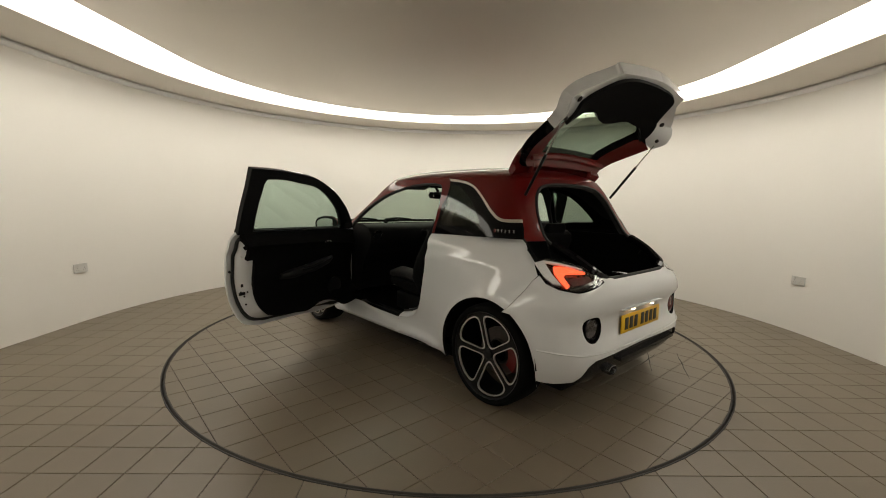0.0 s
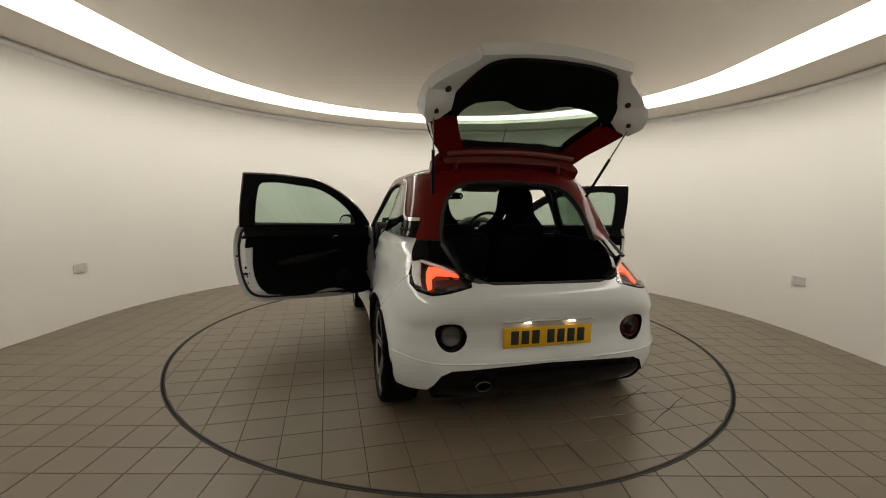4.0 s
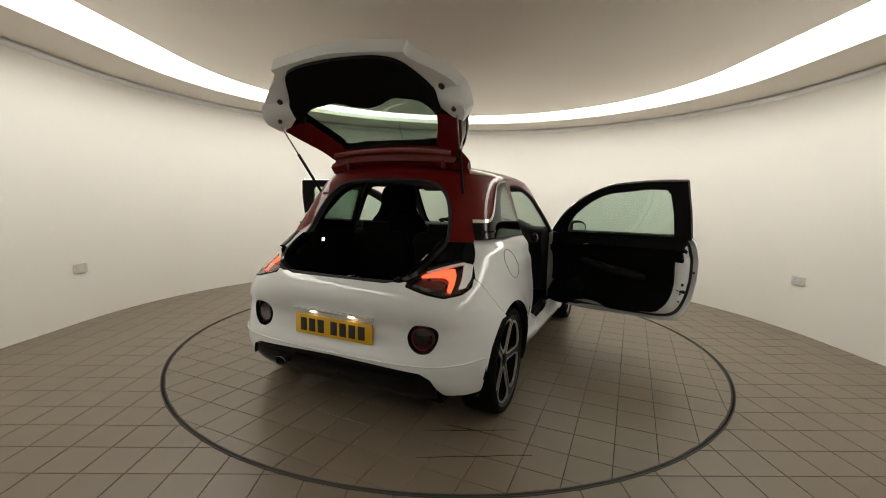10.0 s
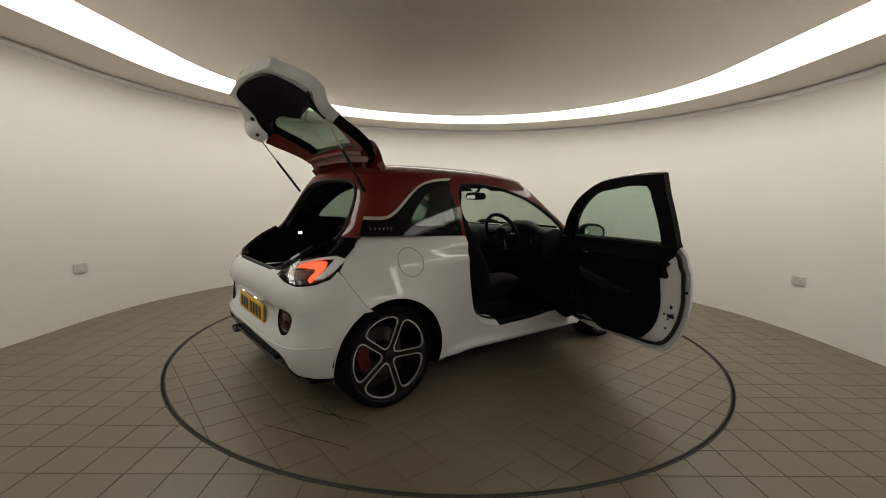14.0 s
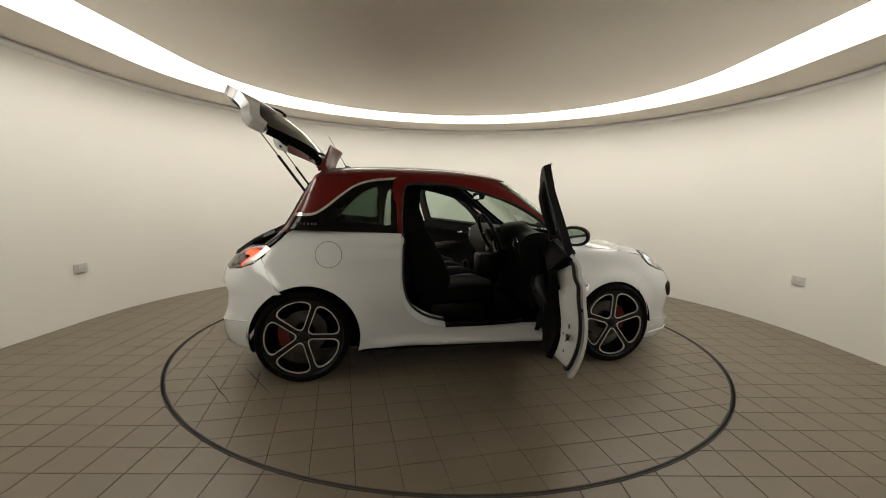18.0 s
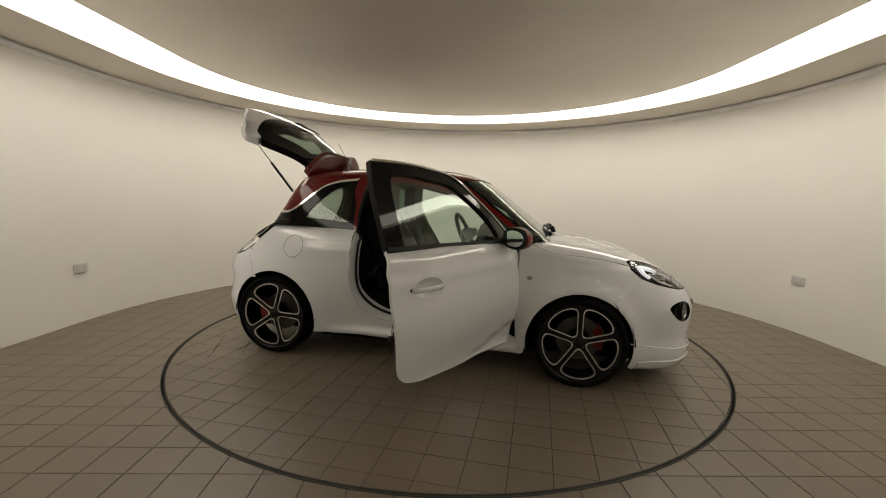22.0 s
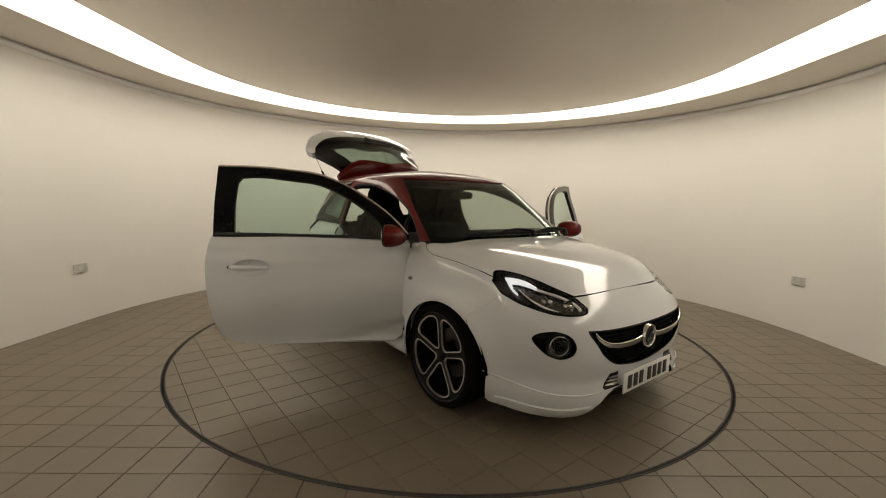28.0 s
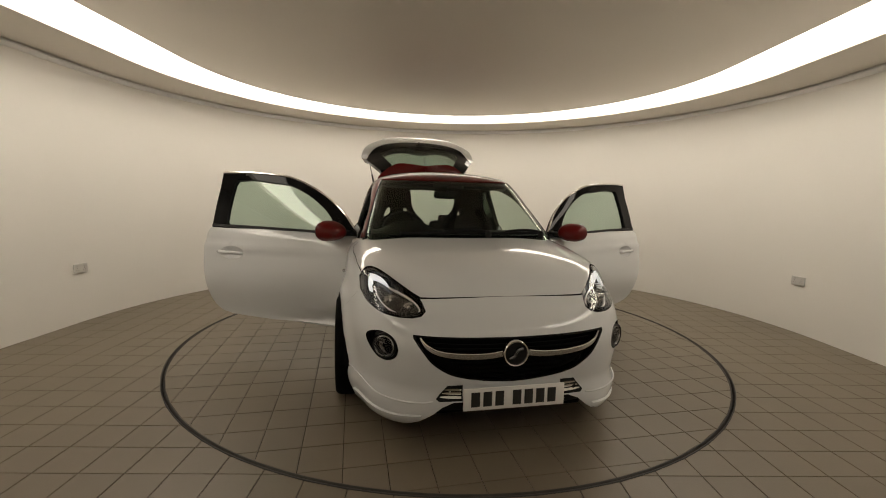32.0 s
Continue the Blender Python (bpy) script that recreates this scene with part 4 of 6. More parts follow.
diffuser = [by(0.535, 0.360, False), by(0.59, 0.328, False), by(0.62, 0.27, False), by(0.60, 0.20, False), by(0.3, 0.165, False), by(0.0, 0.16, False)]
diffuser = [by(0.0, 0.374, False)] + diffuser
sheet("rear_diffuser", diffuser + [(-p[0], p[1]) for p in diffuser[1:-1][::-1]], BODY.surf, [GLOSS, LINER], CAR, 0.02, off=-0.012, label="gloss black rear diffuser")
line = [by(y, 0.316 + 0.012 * abs(y), False) for y in np.linspace(-0.50, 0.28, 21)]
sheet("diffuser_blade", ribbon(line, 0.012), BODY.surf, [GLOSS], CAR, 0.03, off=0.012)
bm = bmesh.new()
strip(bm, [[(x, 0.371 + a * math.cos(t), 0.276 + b * math.sin(t)) for t in (2 * math.pi * k / 32 for k in range(32))] for x, a, b in
           ((-0.42, 0.042, 0.026), (-0.560, 0.044, 0.028), (-0.566, 0.042, 0.026), (-0.562, 0.038, 0.022), (-0.48, 0.037, 0.021))], close=True)
part("exhaust", bm, HOUSING, CAR, "oval chrome exhaust tip")
number_plate(-0.540, 0.520, -1, YELLOW, "yellow rear number plate with dark bars")
for y in (-0.13, 0.13):
    bm = bmesh.new()
    box(bm, -0.552, -0.536, y - 0.018, y + 0.018, 0.597, 0.6005)
    part("plate_lamp", bm, PLATEGLOW, CAR, "small warm number plate lamp")
bm = bmesh.new()
bm = loft([((x, 0, z), 0.27, h, (0, 1, 0), (0, 0, 1), 4) for x, z, h in ((-0.50, 0.612, 0.006), (-0.546, 0.608, 0.008), (-0.560, 0.614, 0.004))], 32)
part("plate_ledge", bm, WHITE, CAR, "white ledge over the number plate")
for s in (1, -1):
    f = rfog if s > 0 else [(-u, z) for u, z in rfog]
    sheet("rear_fog_bezel", f, BODY.surf, [GLOSS], CAR, 0.006, off=-0.028, label="black rear lamp bezel")
    c = BODY.point(np.array([by(0.537, 0.535, False)[0]]), np.array([0.535]))[0]
    m = Matrix.Translation((c[0] + 0.004, s * c[1], c[2])) @ Vector((-1, s * 0.12, 0.02)).to_track_quat("Y", "Z").to_matrix().to_4x4()
    bm = lathe([(0.060, -0.04), (0.063, -0.004), (0.058, 0.000), (0.054, -0.006), (0.046, -0.03), (0.0005, -0.036)], 36)
    bmesh.ops.transform(bm, matrix=m, verts=bm.verts)
    lamp = part("rear_fog_lamp", bm, GLOSS if s > 0 else DEEPRED, CAR, "clear round reversing lamp" if s > 0 else "red round rear fog lamp")
    bm = lathe([(0.0005, -0.001), (0.03, -0.002), (0.056, -0.007)], 30)
    bmesh.ops.transform(bm, matrix=m, verts=bm.verts)
    part("lens", bm, SMOKE if s > 0 else REDLENS, lamp).visible_shadow = False
    if s > 0:
        bm = lathe([(0.0005, -0.016), (0.03, -0.014), (0.050, -0.010)], 30)
        bmesh.ops.transform(bm, matrix=m, verts=bm.verts)
        part("reflector", bm, LAMPGREY, lamp, "grey reflector bowl")
# tail lamps
for s in (1, -1):
    f = lamp_rear if s > 0 else [(-u, z) for u, z in lamp_rear]

    def rl(pts):
        return [(s * by(y, z, False)[0], z) for y, z in pts]
    mid_u = sum(u for u, z in f) / len(f)
    tl = sheet("tail_lamp", f, BODY.surf, [HOUSING, GLOSS], CAR, 0.02, off=-0.045, label="tail lamp with a glowing red hook")[0]
    sheet("rim", f, BODY.surf, [GLOSS], tl, 0.05, off=-0.002, holes=[[(mid_u + (u - mid_u) * 0.93, 0.835 + (z - 0.835) * 0.90) for u, z in f]], step=0.03)
    glowing = [(0.626, 0.884), (0.594, 0.885), (0.537, 0.876), (0.476, 0.858), (0.480, 0.852), (0.548, 0.855), (0.598, 0.853), (0.626, 0.836), (0.636, 0.793), (0.656, 0.782), (0.656, 0.812), (0.645, 0.855)]
    sheet("light_bar", rl(glowing), BODY.surf, [TAILGLOW], tl, 0.015, off=-0.024, step=0.02, label="glowing red light bar")
    sheet("red_panel", rl([(0.612, 0.828), (0.55, 0.838), (0.475, 0.840), (0.462, 0.815), (0.618, 0.796)]), BODY.surf, [DEEPRED], tl, 0.008, off=-0.034, step=0.02, label="unlit dark red reflector")
    sheet("reverse_strip", rl([(0.56, 0.795), (0.47, 0.813), (0.462, 0.803), (0.56, 0.782)]), BODY.surf, [LAMPGREY], tl, 0.012, off=-0.02, step=0.02)
    wing = [bx(-0.190, 0.907), bx(-0.283, 0.825), bx(-0.350, 0.788), by(0.678, 0.784, False), by(0.673, 0.827, False), by(0.655, 0.889, False)]
    sheet("clear_wing", [(s * u, z) for u, z in wing], BODY.surf, [SILVER], tl, 0.012, off=-0.001, step=0.02, label="bright clear wing of the lamp")
    line = bend([(0.70, 0.908), (0.655, 0.900), (0.60, 0.890), (0.55, 0.876), (0.505, 0.860)], per=4)
    sheet("chrome_edge", ribbon(rl(line), np.interp(np.linspace(0, 1, len(line)), [0, 1], [0.007, 0.003])), BODY.surf, [SILVER], tl, 0.012, off=-0.006, step=0.02)
    sheet("lens", f, BODY.surf, [LENS], tl, 0.003, off=0.003, label="clear tail lamp lens")[0].visible_shadow = False

# ---- greenhouse ----
OPENING = [(0.0, 1.358), (0.22, 1.350), (0.350, 1.325), (0.425, 1.265), (0.472, 1.175), (0.494, 1.09), (0.506, 1.0)]
CHROME_LINE = bend([(-0.052, 1.112), (0.03, 1.112), (0.085, 1.125), (0.154, 1.170), (0.253, 1.252), (0.352, 1.320), (0.471, 1.357), (0.624, 1.374)], per=4)
APERTURE = [(0.662, 0.985), (0.664, 1.127), (0.678, 1.265), (0.698, 1.328), (0.745, 1.352), (0.90, 1.358), (1.05, 1.348), (1.20, 1.320), (1.416, 1.264), (1.60, 1.190), (1.74, 1.105), (1.86, 0.995), (1.90, 0.955)]
SCREEN_SIDE = [(1.985, 0.958), (1.855, 1.06), (1.708, 1.165), (1.578, 1.265), (1.472, 1.345), (1.405, 1.390)]
side = ([cyr(*p) for p in OPENING] + [cx(-0.12, 1.0), cx(-0.10, 1.018), cx(-0.075, 1.07)] + [cx(*p) for p in CHROME_LINE] + [cx(0.632, 1.20), cx(0.634, 0.985)] +
        [cx(*p) for p in bend(APERTURE, per=3)] + [cx(*p) for p in SCREEN_SIDE] +
        [cx(x, 1.390) for x in np.linspace(1.35, 0.05, 28)] + [cyr(y, 1.390) for y in (0.44, 0.3, 0.15, 0.0)])
sheet("roof_side", side, CABIN.surf, [RED, SEAL, PILLAR], CAR, 0.035, mirror=True, label="glossy dark red roof side and pillar", step=0.04)
contour = [(float(p[0]), float(p[1])) for p in CABIN.point(np.linspace(0, CABIN.length, 70), np.full(70, 1.3915))]
sheet("roof", contour + [(x, -y) for x, y in contour[1:-1][::-1]], roof_surf, [RED, ROOFLINING, RED], CAR, 0.03, label="glossy dark red roof", step=0.05)
sheet("chrome_strip", ribbon([cx(*p) for p in CHROME_LINE], 0.0095), CABIN.surf, [CHROME], CAR, 0.012, off=0.008, mirror=True, step=0.02, label="chrome trim strip along the roof edge")
quarter_panel = [cx(*p) for p in CHROME_LINE] + [cx(0.630, 1.2), cx(0.632, 0.994), cx(0.3, 1.006), cx(-0.10, 1.018), cx(-0.075, 1.07)]
pane = [cx(*p) for p in bend([(0.225, 1.088), (0.30, 1.185), (0.40, 1.275), (0.50, 1.322), (0.592, 1.338), (0.592, 1.200), (0.592, 1.055), (0.42, 1.062), (0.27, 1.07)], True, 4)]
qp = sheet("quarter_panel", quarter_panel, CABIN.surf, [GLOSS, LINER], CAR, 0.02, off=0.003, holes=[pane], mirror=True, label="gloss black quarter panel")
for o in sheet("quarter_window", pane, CABIN.surf, [TINTED], qp, 0.004, off=0.002, mirror=True, label="tinted rear side window"):
    o.visible_shadow = False
for s in (1, -1):
    for k in range(6):
        u0, z = CABIN.at_x(-0.04 + 0.024 * k, 1.052), 1.052
        p = CABIN.surf(np.array([u0]), np.array([z]), np.array([0.004]))[0]
        bm = bmesh.new()
        box(bm, p[0] - 0.006, p[0] + 0.006, s * p[1] - 0.002, s * p[1] + 0.003 * s + 0.002, z - 0.010, z + 0.010, 0.001)
        part("letter_bar", bm, HOUSING if k < 5 else CALIPER, qp[0 if s > 0 else 1])
# black flank between tail lamp and roof
dark = [cyr(0.508, 0.998), cyr(0.50, 0.96), cyr(0.475, 0.90), cyr(0.56, 0.905), cyr(0.63, 0.915)] + [cx(-0.222, 0.905), cx(-0.17, 0.945), cx(-0.122, 0.998)]
sheet("tail_flank", dark, CABIN.surf, [GLOSS, LINER], CAR, 0.04, off=0.001, mirror=True, label="gloss black flank above the tail lamp")
for s in (1, -1):
    bm = bmesh.new()
    tube(bm, bend([(-0.475, s * 0.36, 0.795), (-0.455, s * 0.425, 0.825), (-0.41, s * 0.455, 0.86), (-0.32, s * 0.482, 0.92), (-0.20, s * 0.497, 0.98)], per=4), 0.030, 8)
    part("opening_post", bm, GLOSS, CAR, "black post of the boot opening")
# boot seal
bm = bmesh.new()
seal = [CABIN.surf(np.array([cyr(y, z)[0]]), np.array([z]), np.array([0.0]))[0] for y, z in OPENING[::-1]]
seal = [tuple(p) for p in seal]
loop_l = [(-0.49, 0.30, 0.800), (-0.468, 0.40, 0.815), (-0.40, 0.458, 0.86), (-0.28, 0.49, 0.93)] + seal
loop_all = loop_l + [(x, -y, z) for x, y, z in loop_l[:-1][::-1]]
tube(bm, bend(loop_all, True, 3), 0.011, 6, closed=True)
part("boot_seal", bm, SEAL, CAR, "black rubber seal of the boot opening")

JAMB = [(0.98, 0.320), (0.86, 0.343), (0.765, 0.388), (0.697, 0.461), (0.658, 0.555), (0.641, 0.673), (0.641, 0.80), (0.645, 0.90), (0.660, 0.98)]
JAMB_IN = [(0.0, 0.020), (0.008, 0.022), (0.018, 0.020), (0.024, 0.012), (0.026, 0.004), (0.026, 0.0), (0.026, 0.0), (0.026, 0.0), (0.024, -0.004)]
for s in (1, -1):
    edge3 = [CABIN.surf(np.array([cx(*p)[0]]), np.array([p[1]]), np.array([-0.016]))[0] for p in APERTURE]
    low3 = [BODY.surf(np.array([bx(x + a, z + b)[0]]), np.array([z + b]), np.array([-0.068]))[0] for (x, z), (a, b) in zip(JAMB, JAMB_IN)][::-1]
    rings = []
    for k, off in ((0.0, -0.002), (0.35, -0.010), (0.8, -0.035), (1.0, -0.065), (1.05, -0.12)):
        line = bend([tuple(BODY.surf(np.array([bx(x + a * k, z + b * k)[0]]), np.array([z + b * k]), np.array([off]))[0]) for (x, z), (a, b) in zip(JAMB, JAMB_IN)], per=4)
        rings.append([(p[0], s * p[1], p[2]) for p in line])
    bm = bmesh.new()
    strip(bm, rings)
    part("door_jamb", bm, WHITE, CAR, "white rounded door jamb", angle=60)
    bm = bmesh.new()
    tube(bm, bend([(p[0], s * p[1], p[2]) for p in low3[::-1] + edge3], per=4), 0.013, 8)
    part("door_seal", bm, SEAL, CAR, "black rubber seal of the door opening")
    bm = bmesh.new()
    box(bm, 1.885, 1.93, s * 0.742 - 0.045, s * 0.742 + 0.045, 0.25, 0.945, 0.015)
    part("hinge_pillar", bm, WHITE, CAR, "white hinge pillar")
# windscreen
ws_left = [cx(x - 0.004, z) for x, z in SCREEN_SIDE]
LC2 = 2 * CABIN.length
screen = ws_left + [(CABIN.at_y(y, 1.390), 1.390) for y in (0.40, 0.2, 0.0)]
screen = screen + [(LC2 - u, z) for u, z in screen[:-1][::-1]] + [(CABIN.at_y(y, 0.955), 0.955) for y in (-0.45, -0.2, 0.0, 0.2, 0.45)]
for o in sheet("windscreen", screen, CABIN.surf, [SCREEN], CAR, 0.005, off=-0.004, label="clear green-tinged windscreen", step=0.06):
    o.visible_shadow = False
inset = [(u, 1.365 if z > 1.36 else z) for u, z in [(CABIN.at_x(x - 0.004, z) + 0.045, z) for x, z in ((1.955, 0.995), (1.855, 1.06), (1.708, 1.165), (1.578, 1.265), (1.472, 1.345))]]
inset = inset + [(CABIN.at_y(y, 1.362), 1.362) for y in (0.36, 0.2, 0.0)]
inset = inset + [(LC2 - u, z) for u, z in inset[:-1][::-1]] + [(CABIN.at_y(y, 0.992), 0.992) for y in (-0.45, -0.2, 0.0, 0.2, 0.45)]
sheet("windscreen_border", screen, CABIN.surf, [GLOSS], CAR, 0.003, off=-0.010, holes=[inset], label="black windscreen border")
# aerial
bm = bmesh.new()
tube(bm, [(0.294, 0, 1.478), (0.262, 0, 1.535), (0.149, 0, 1.730)], lambda k: 0.0035 if k < 0.6 else 0.002, 6)
aer = part("aerial", bm, BLACK, CAR, "thin black roof aerial")
bm = loft([((0.31 + dx, 0, 1.474 + dz), a, b, (1, 0, 0), (0, 1, 0), 2.2) for dx, dz, a, b in ((0, 0, 0.04, 0.02), (-0.003, 0.012, 0.03, 0.015), (-0.012, 0.022, 0.012, 0.008))], 16)
part("aerial_base", bm, BLACK, aer)

# ---- doors, swung open on their front hinges ----
HINGE = Vector((1.862, 0.795, 0.0))
SWING = radians(66.0)


def swing(side):
    h = Vector((HINGE.x, side * HINGE.y, 0))
    return Matrix.Translation(h) @ Matrix.Rotation(-side * SWING, 4, "Z") @ Matrix.Translation(-h)


DOOR = (bend([(0.657, 0.988), (0.634, 0.90), (0.626, 0.78), (0.640, 0.62), (0.668, 0.47), (0.705, 0.375), (0.765, 0.325), (0.87, 0.302)], per=4) +
        [(1.2, 0.285), (1.60, 0.276), (1.775, 0.275)] + bend([(1.825, 0.30), (1.852, 0.45), (1.872, 0.65), (1.876, 0.85), (1.872, 0.958)], per=4) + [(1.5, 0.968), (1.1, 0.978)])


def shrink(poly, rear, front, low, high):
    """Draw the outline of the door in from its four sides."""
    x0, x1, z0, z1 = 0.626, 1.876, 0.275, 0.988
    return [(x0 + rear + (x - x0) * (x1 - x0 - rear - front) / (x1 - x0), z0 + low + (z - z0) * (z1 - z0 - low - high) / (z1 - z0)) for x, z in poly]


DOORS = sheet("door", [bx(*p) for p in DOOR], BODY.surf, [WHITE], CAR, 0.016, off=0.003, holes=[[bx(0.885 + 0.108 * math.cos(2 * math.pi * k / 32), 0.795 + 0.05 * math.sin(2 * math.pi * k / 32)) for k in range(32)]], mirror=True, move=swing, label="white door swung wide open")


def shut_face(s):
    """The sloping white face round the door's edge, from the skin in to the lining."""
    rings = []
    for rear, front, low, high, off in ((0.034, 0.03, 0.030, 0.02, -0.012), (0.046, 0.04, 0.044, 0.03, -0.034), (0.060, 0.045, 0.055, 0.035, -0.070), (0.106, 0.05, 0.066, 0.04, -0.116), (0.150, 0.06, 0.09, 0.05, -0.118)):
        line = walk_line(shrink(DOOR, rear, front, low, high), step=9.0)
        p = BODY.surf(np.array([BODY.at_x(x, z) for x, z in line]), np.array([z for x, z in line]), np.full(len(line), off))
        rings.append([(a, s * b, c) for a, b, c in p])
    bm = bmesh.new()
    strip(bm, rings, close=True)
    bmesh.ops.recalc_face_normals(bm, faces=bm.faces)
    return bm


ringo = shrink(DOOR, 0.030, 0.03, 0.028, 0.02)
ringi = shrink(DOOR, 0.046, 0.045, 0.045, 0.035)
sheet("door_seal", [bx(*p) for p in ringo], BODY.surf, [SEAL], DOORS, 0.016, off=-0.020, holes=[[bx(*p) for p in ringi]], mirror=True, move=swing, label="black rubber door seal")
card = bend([(0.692, 0.988), (0.690, 0.900), (0.690, 0.848), (0.740, 0.840), (0.744, 0.70), (0.756, 0.56), (0.782, 0.45), (0.825, 0.385), (0.90, 0.348), (1.2, 0.326), (1.60, 0.315), (1.775, 0.315),
         (1.82, 0.34), (1.835, 0.45), (1.850, 0.65), (1.855, 0.85), (1.850, 0.965), (1.5, 0.975), (1.1, 0.984)], True, 3)
sheet("door_card", [bx(*p) for p in card], BODY.surf, [MATT], DOORS, 0.030, off=-0.110, mirror=True, move=swing, label="black door lining")
cap = [(0.694, 0.950), (0.692, 0.992), (1.10, 0.985), (1.50, 0.975), (1.845, 0.966), (1.845, 0.93)]
sheet("waist_cap", [bx(*p) for p in cap], BODY.surf, [MATT], DOORS, 0.118, off=-0.014, mirror=True, move=swing, label="black trim under the window")


def frame_surf(u, z, off):
    """The door frame's own surface: it keeps its lean above the cabin's shoulder."""
    z = np.asarray(z, float)
    low = np.minimum(z, 1.28)
    p = CABIN.surf(u, low, off)
    p[..., 1] -= 0.22 * (z - low)
    p[..., 2] += z - low
    return p


def fx(x, z):
    return (CABIN.at_x(x, min(z, 1.28)), z)


FRAME = (bend([(0.662, 0.975), (0.660, 1.20), (0.674, 1.406)], per=4) + bend([(0.680, 1.412), (0.90, 1.414), (1.10, 1.402), (1.28, 1.380), (1.45, 1.315), (1.62, 1.213), (1.76, 1.105), (1.872, 0.985)], per=4) + [(1.876, 0.952), (1.4, 0.963)])
GLASSHOLE = (bend([(0.782, 0.992), (0.778, 1.18), (0.790, 1.315)], per=4) + bend([(0.815, 1.347), (0.95, 1.353), (1.12, 1.335), (1.28, 1.315), (1.43, 1.252), (1.57, 1.162), (1.66, 1.080), (1.712, 0.998)], per=4) + [(1.706, 0.973), (1.2, 0.983)])
sheet("window_frame", [fx(*p) for p in walk_line(FRAME, step=0.02)], frame_surf, [GLOSS, BLACK, BLACK], DOORS, 0.034, off=0.016, holes=[[fx(*p) for p in walk_line(GLASSHOLE, step=0.02)]], mirror=True, move=swing, label="black door window frame")
for o in sheet("door_glass", [fx(*p) for p in walk_line(GLASSHOLE, step=0.02)], frame_surf, [WINDOW], DOORS, 0.004, off=0.0, mirror=True, move=swing, label="clear door window, raised", step=0.08):
    o.visible_shadow = False
top_line = bend([(0.678, 1.408), (0.90, 1.410), (1.10, 1.398), (1.28, 1.376), (1.45, 1.311), (1.62, 1.209), (1.76, 1.101), (1.868, 0.985)], per=4)
sheet("waist_seal", ribbon([cx(*p) for p in ((0.665, 0.992), (1.0, 0.986), (1.4, 0.976), (1.86, 0.962))], 0.009), CABIN.surf, [SEAL], DOORS, 0.03, off=0.024, mirror=True, move=swing, step=0.03, label="black waist seal")


def door_piece(name, build, mat, label="", **kw):
    """A part on each door, built once for each side in the closed pose."""
    for s in (1, -1):
        bm = build(s)
        bmesh.ops.transform(bm, matrix=swing(s), verts=bm.verts)
        part(name, bm, mat, DOORS[0 if s > 0 else 1], label, **kw)


def top_strip(s):
    bm = bmesh.new()
    pts = [frame_surf(np.array([fx(*p)[0]]), np.array([p[1]]), np.array([0.018]))[0] for p in top_line]
    return tube(bm, [(p[0], s * p[1], p[2]) for p in pts], 0.0075, 8)


door_piece("door_shell", shut_face, WHITE, "white inner door frame", angle=50)
door_piece("chrome_strip", top_strip, CHROME, "chrome strip along the window's top edge")


def on_body(x, z, off):
    u = BODY.at_x(x, z)
    return BODY.surf(np.array([u]), np.array([z]), np.array([off]))[0]


def handle(s):
    bm = bmesh.new()
    pts = [on_body(x, z, o) for x, z, o in ((0.765, 0.796, 0.004), (0.785, 0.796, 0.024), (0.85, 0.794, 0.034), (0.92, 0.792, 0.032), (0.968, 0.790, 0.020), (0.985, 0.789, 0.002))]
    return tube(bm, [(p[0], s * p[1], p[2]) for p in bend(pts, per=4)], (0.008, 0.0135), 10)


def handle_cup(s):
    bm = bmesh.new()
    vs = []
    c = on_body(0.885, 0.795, 0.0045)
    for k in range(5):
        r = 1 - k / 4
        vs.append([(c[0] + 0.095 * r * math.cos(t) * 1.15, s * (on_body(c[0] + 0.095 * r * math.cos(t) * 1.15, c[2] + 0.05 * r * math.sin(t), 0.002)[1] - 0.024 * (1 - r * r)), c[2] + 0.05 * r * math.sin(t))
                   for t in (2 * math.pi * j / 28 for j in range(28))])
    strip(bm, vs, close=True)
    bmesh.ops.remove_doubles(bm, verts=bm.verts, dist=1e-6)
    bmesh.ops.recalc_face_normals(bm, faces=bm.faces)
    return bm


door_piece("handle_cup", handle_cup, WHITE, "white scooped handle recess")
door_piece("door_handle", handle, WHITE, "white pull handle")
bm = lathe([(0.0085, -0.004), (0.0085, 0.002), (0.0005, 0.002)], 16)
p = on_body(0.758, 0.797, 0.006)
bmesh.ops.transform(bm, matrix=swing(-1) @ Matrix.Translation((p[0], -p[1], p[2])) @ Matrix.Rotation(math.pi, 4, "Z"), verts=bm.verts)
part("lock_cylinder", bm, HOUSING, DOORS[1], "small round key lock")


def bolt(s, x, z, r):
    bm = bmesh.new()
    p = on_body(x, z, -0.034 - (x - 0.672) * 1.30)
    circle = [(p[0] + r * math.cos(2 * math.pi * k / 10), z + r * math.sin(2 * math.pi * k / 10)) for k in range(10)]
    strip(bm, [[(a, s * (p[1] - d), b) for a, b in circle] for d in (0.0, 0.004)], close=True, caps=True)
    bmesh.ops.recalc_face_normals(bm, faces=bm.faces)
    return bm


def latch(s):
    bm = bmesh.new()
    p = on_body(0.706, 0.57, -0.085)
    box(bm, p[0] - 0.03, p[0] + 0.012, s * p[1] - 0.006, s * p[1] + 0.006, 0.556, 0.576)
    return bm


def stop(s):
    p = on_body(0.652, 0.72, -0.014)
    return loft([((p[0], s * (p[1] - d), p[2]), r, r, (1, 0, 0), (0, 0, 1), 2) for d, r in ((0.0, 0.009), (0.006, 0.009), (0.009, 0.005))], 12)


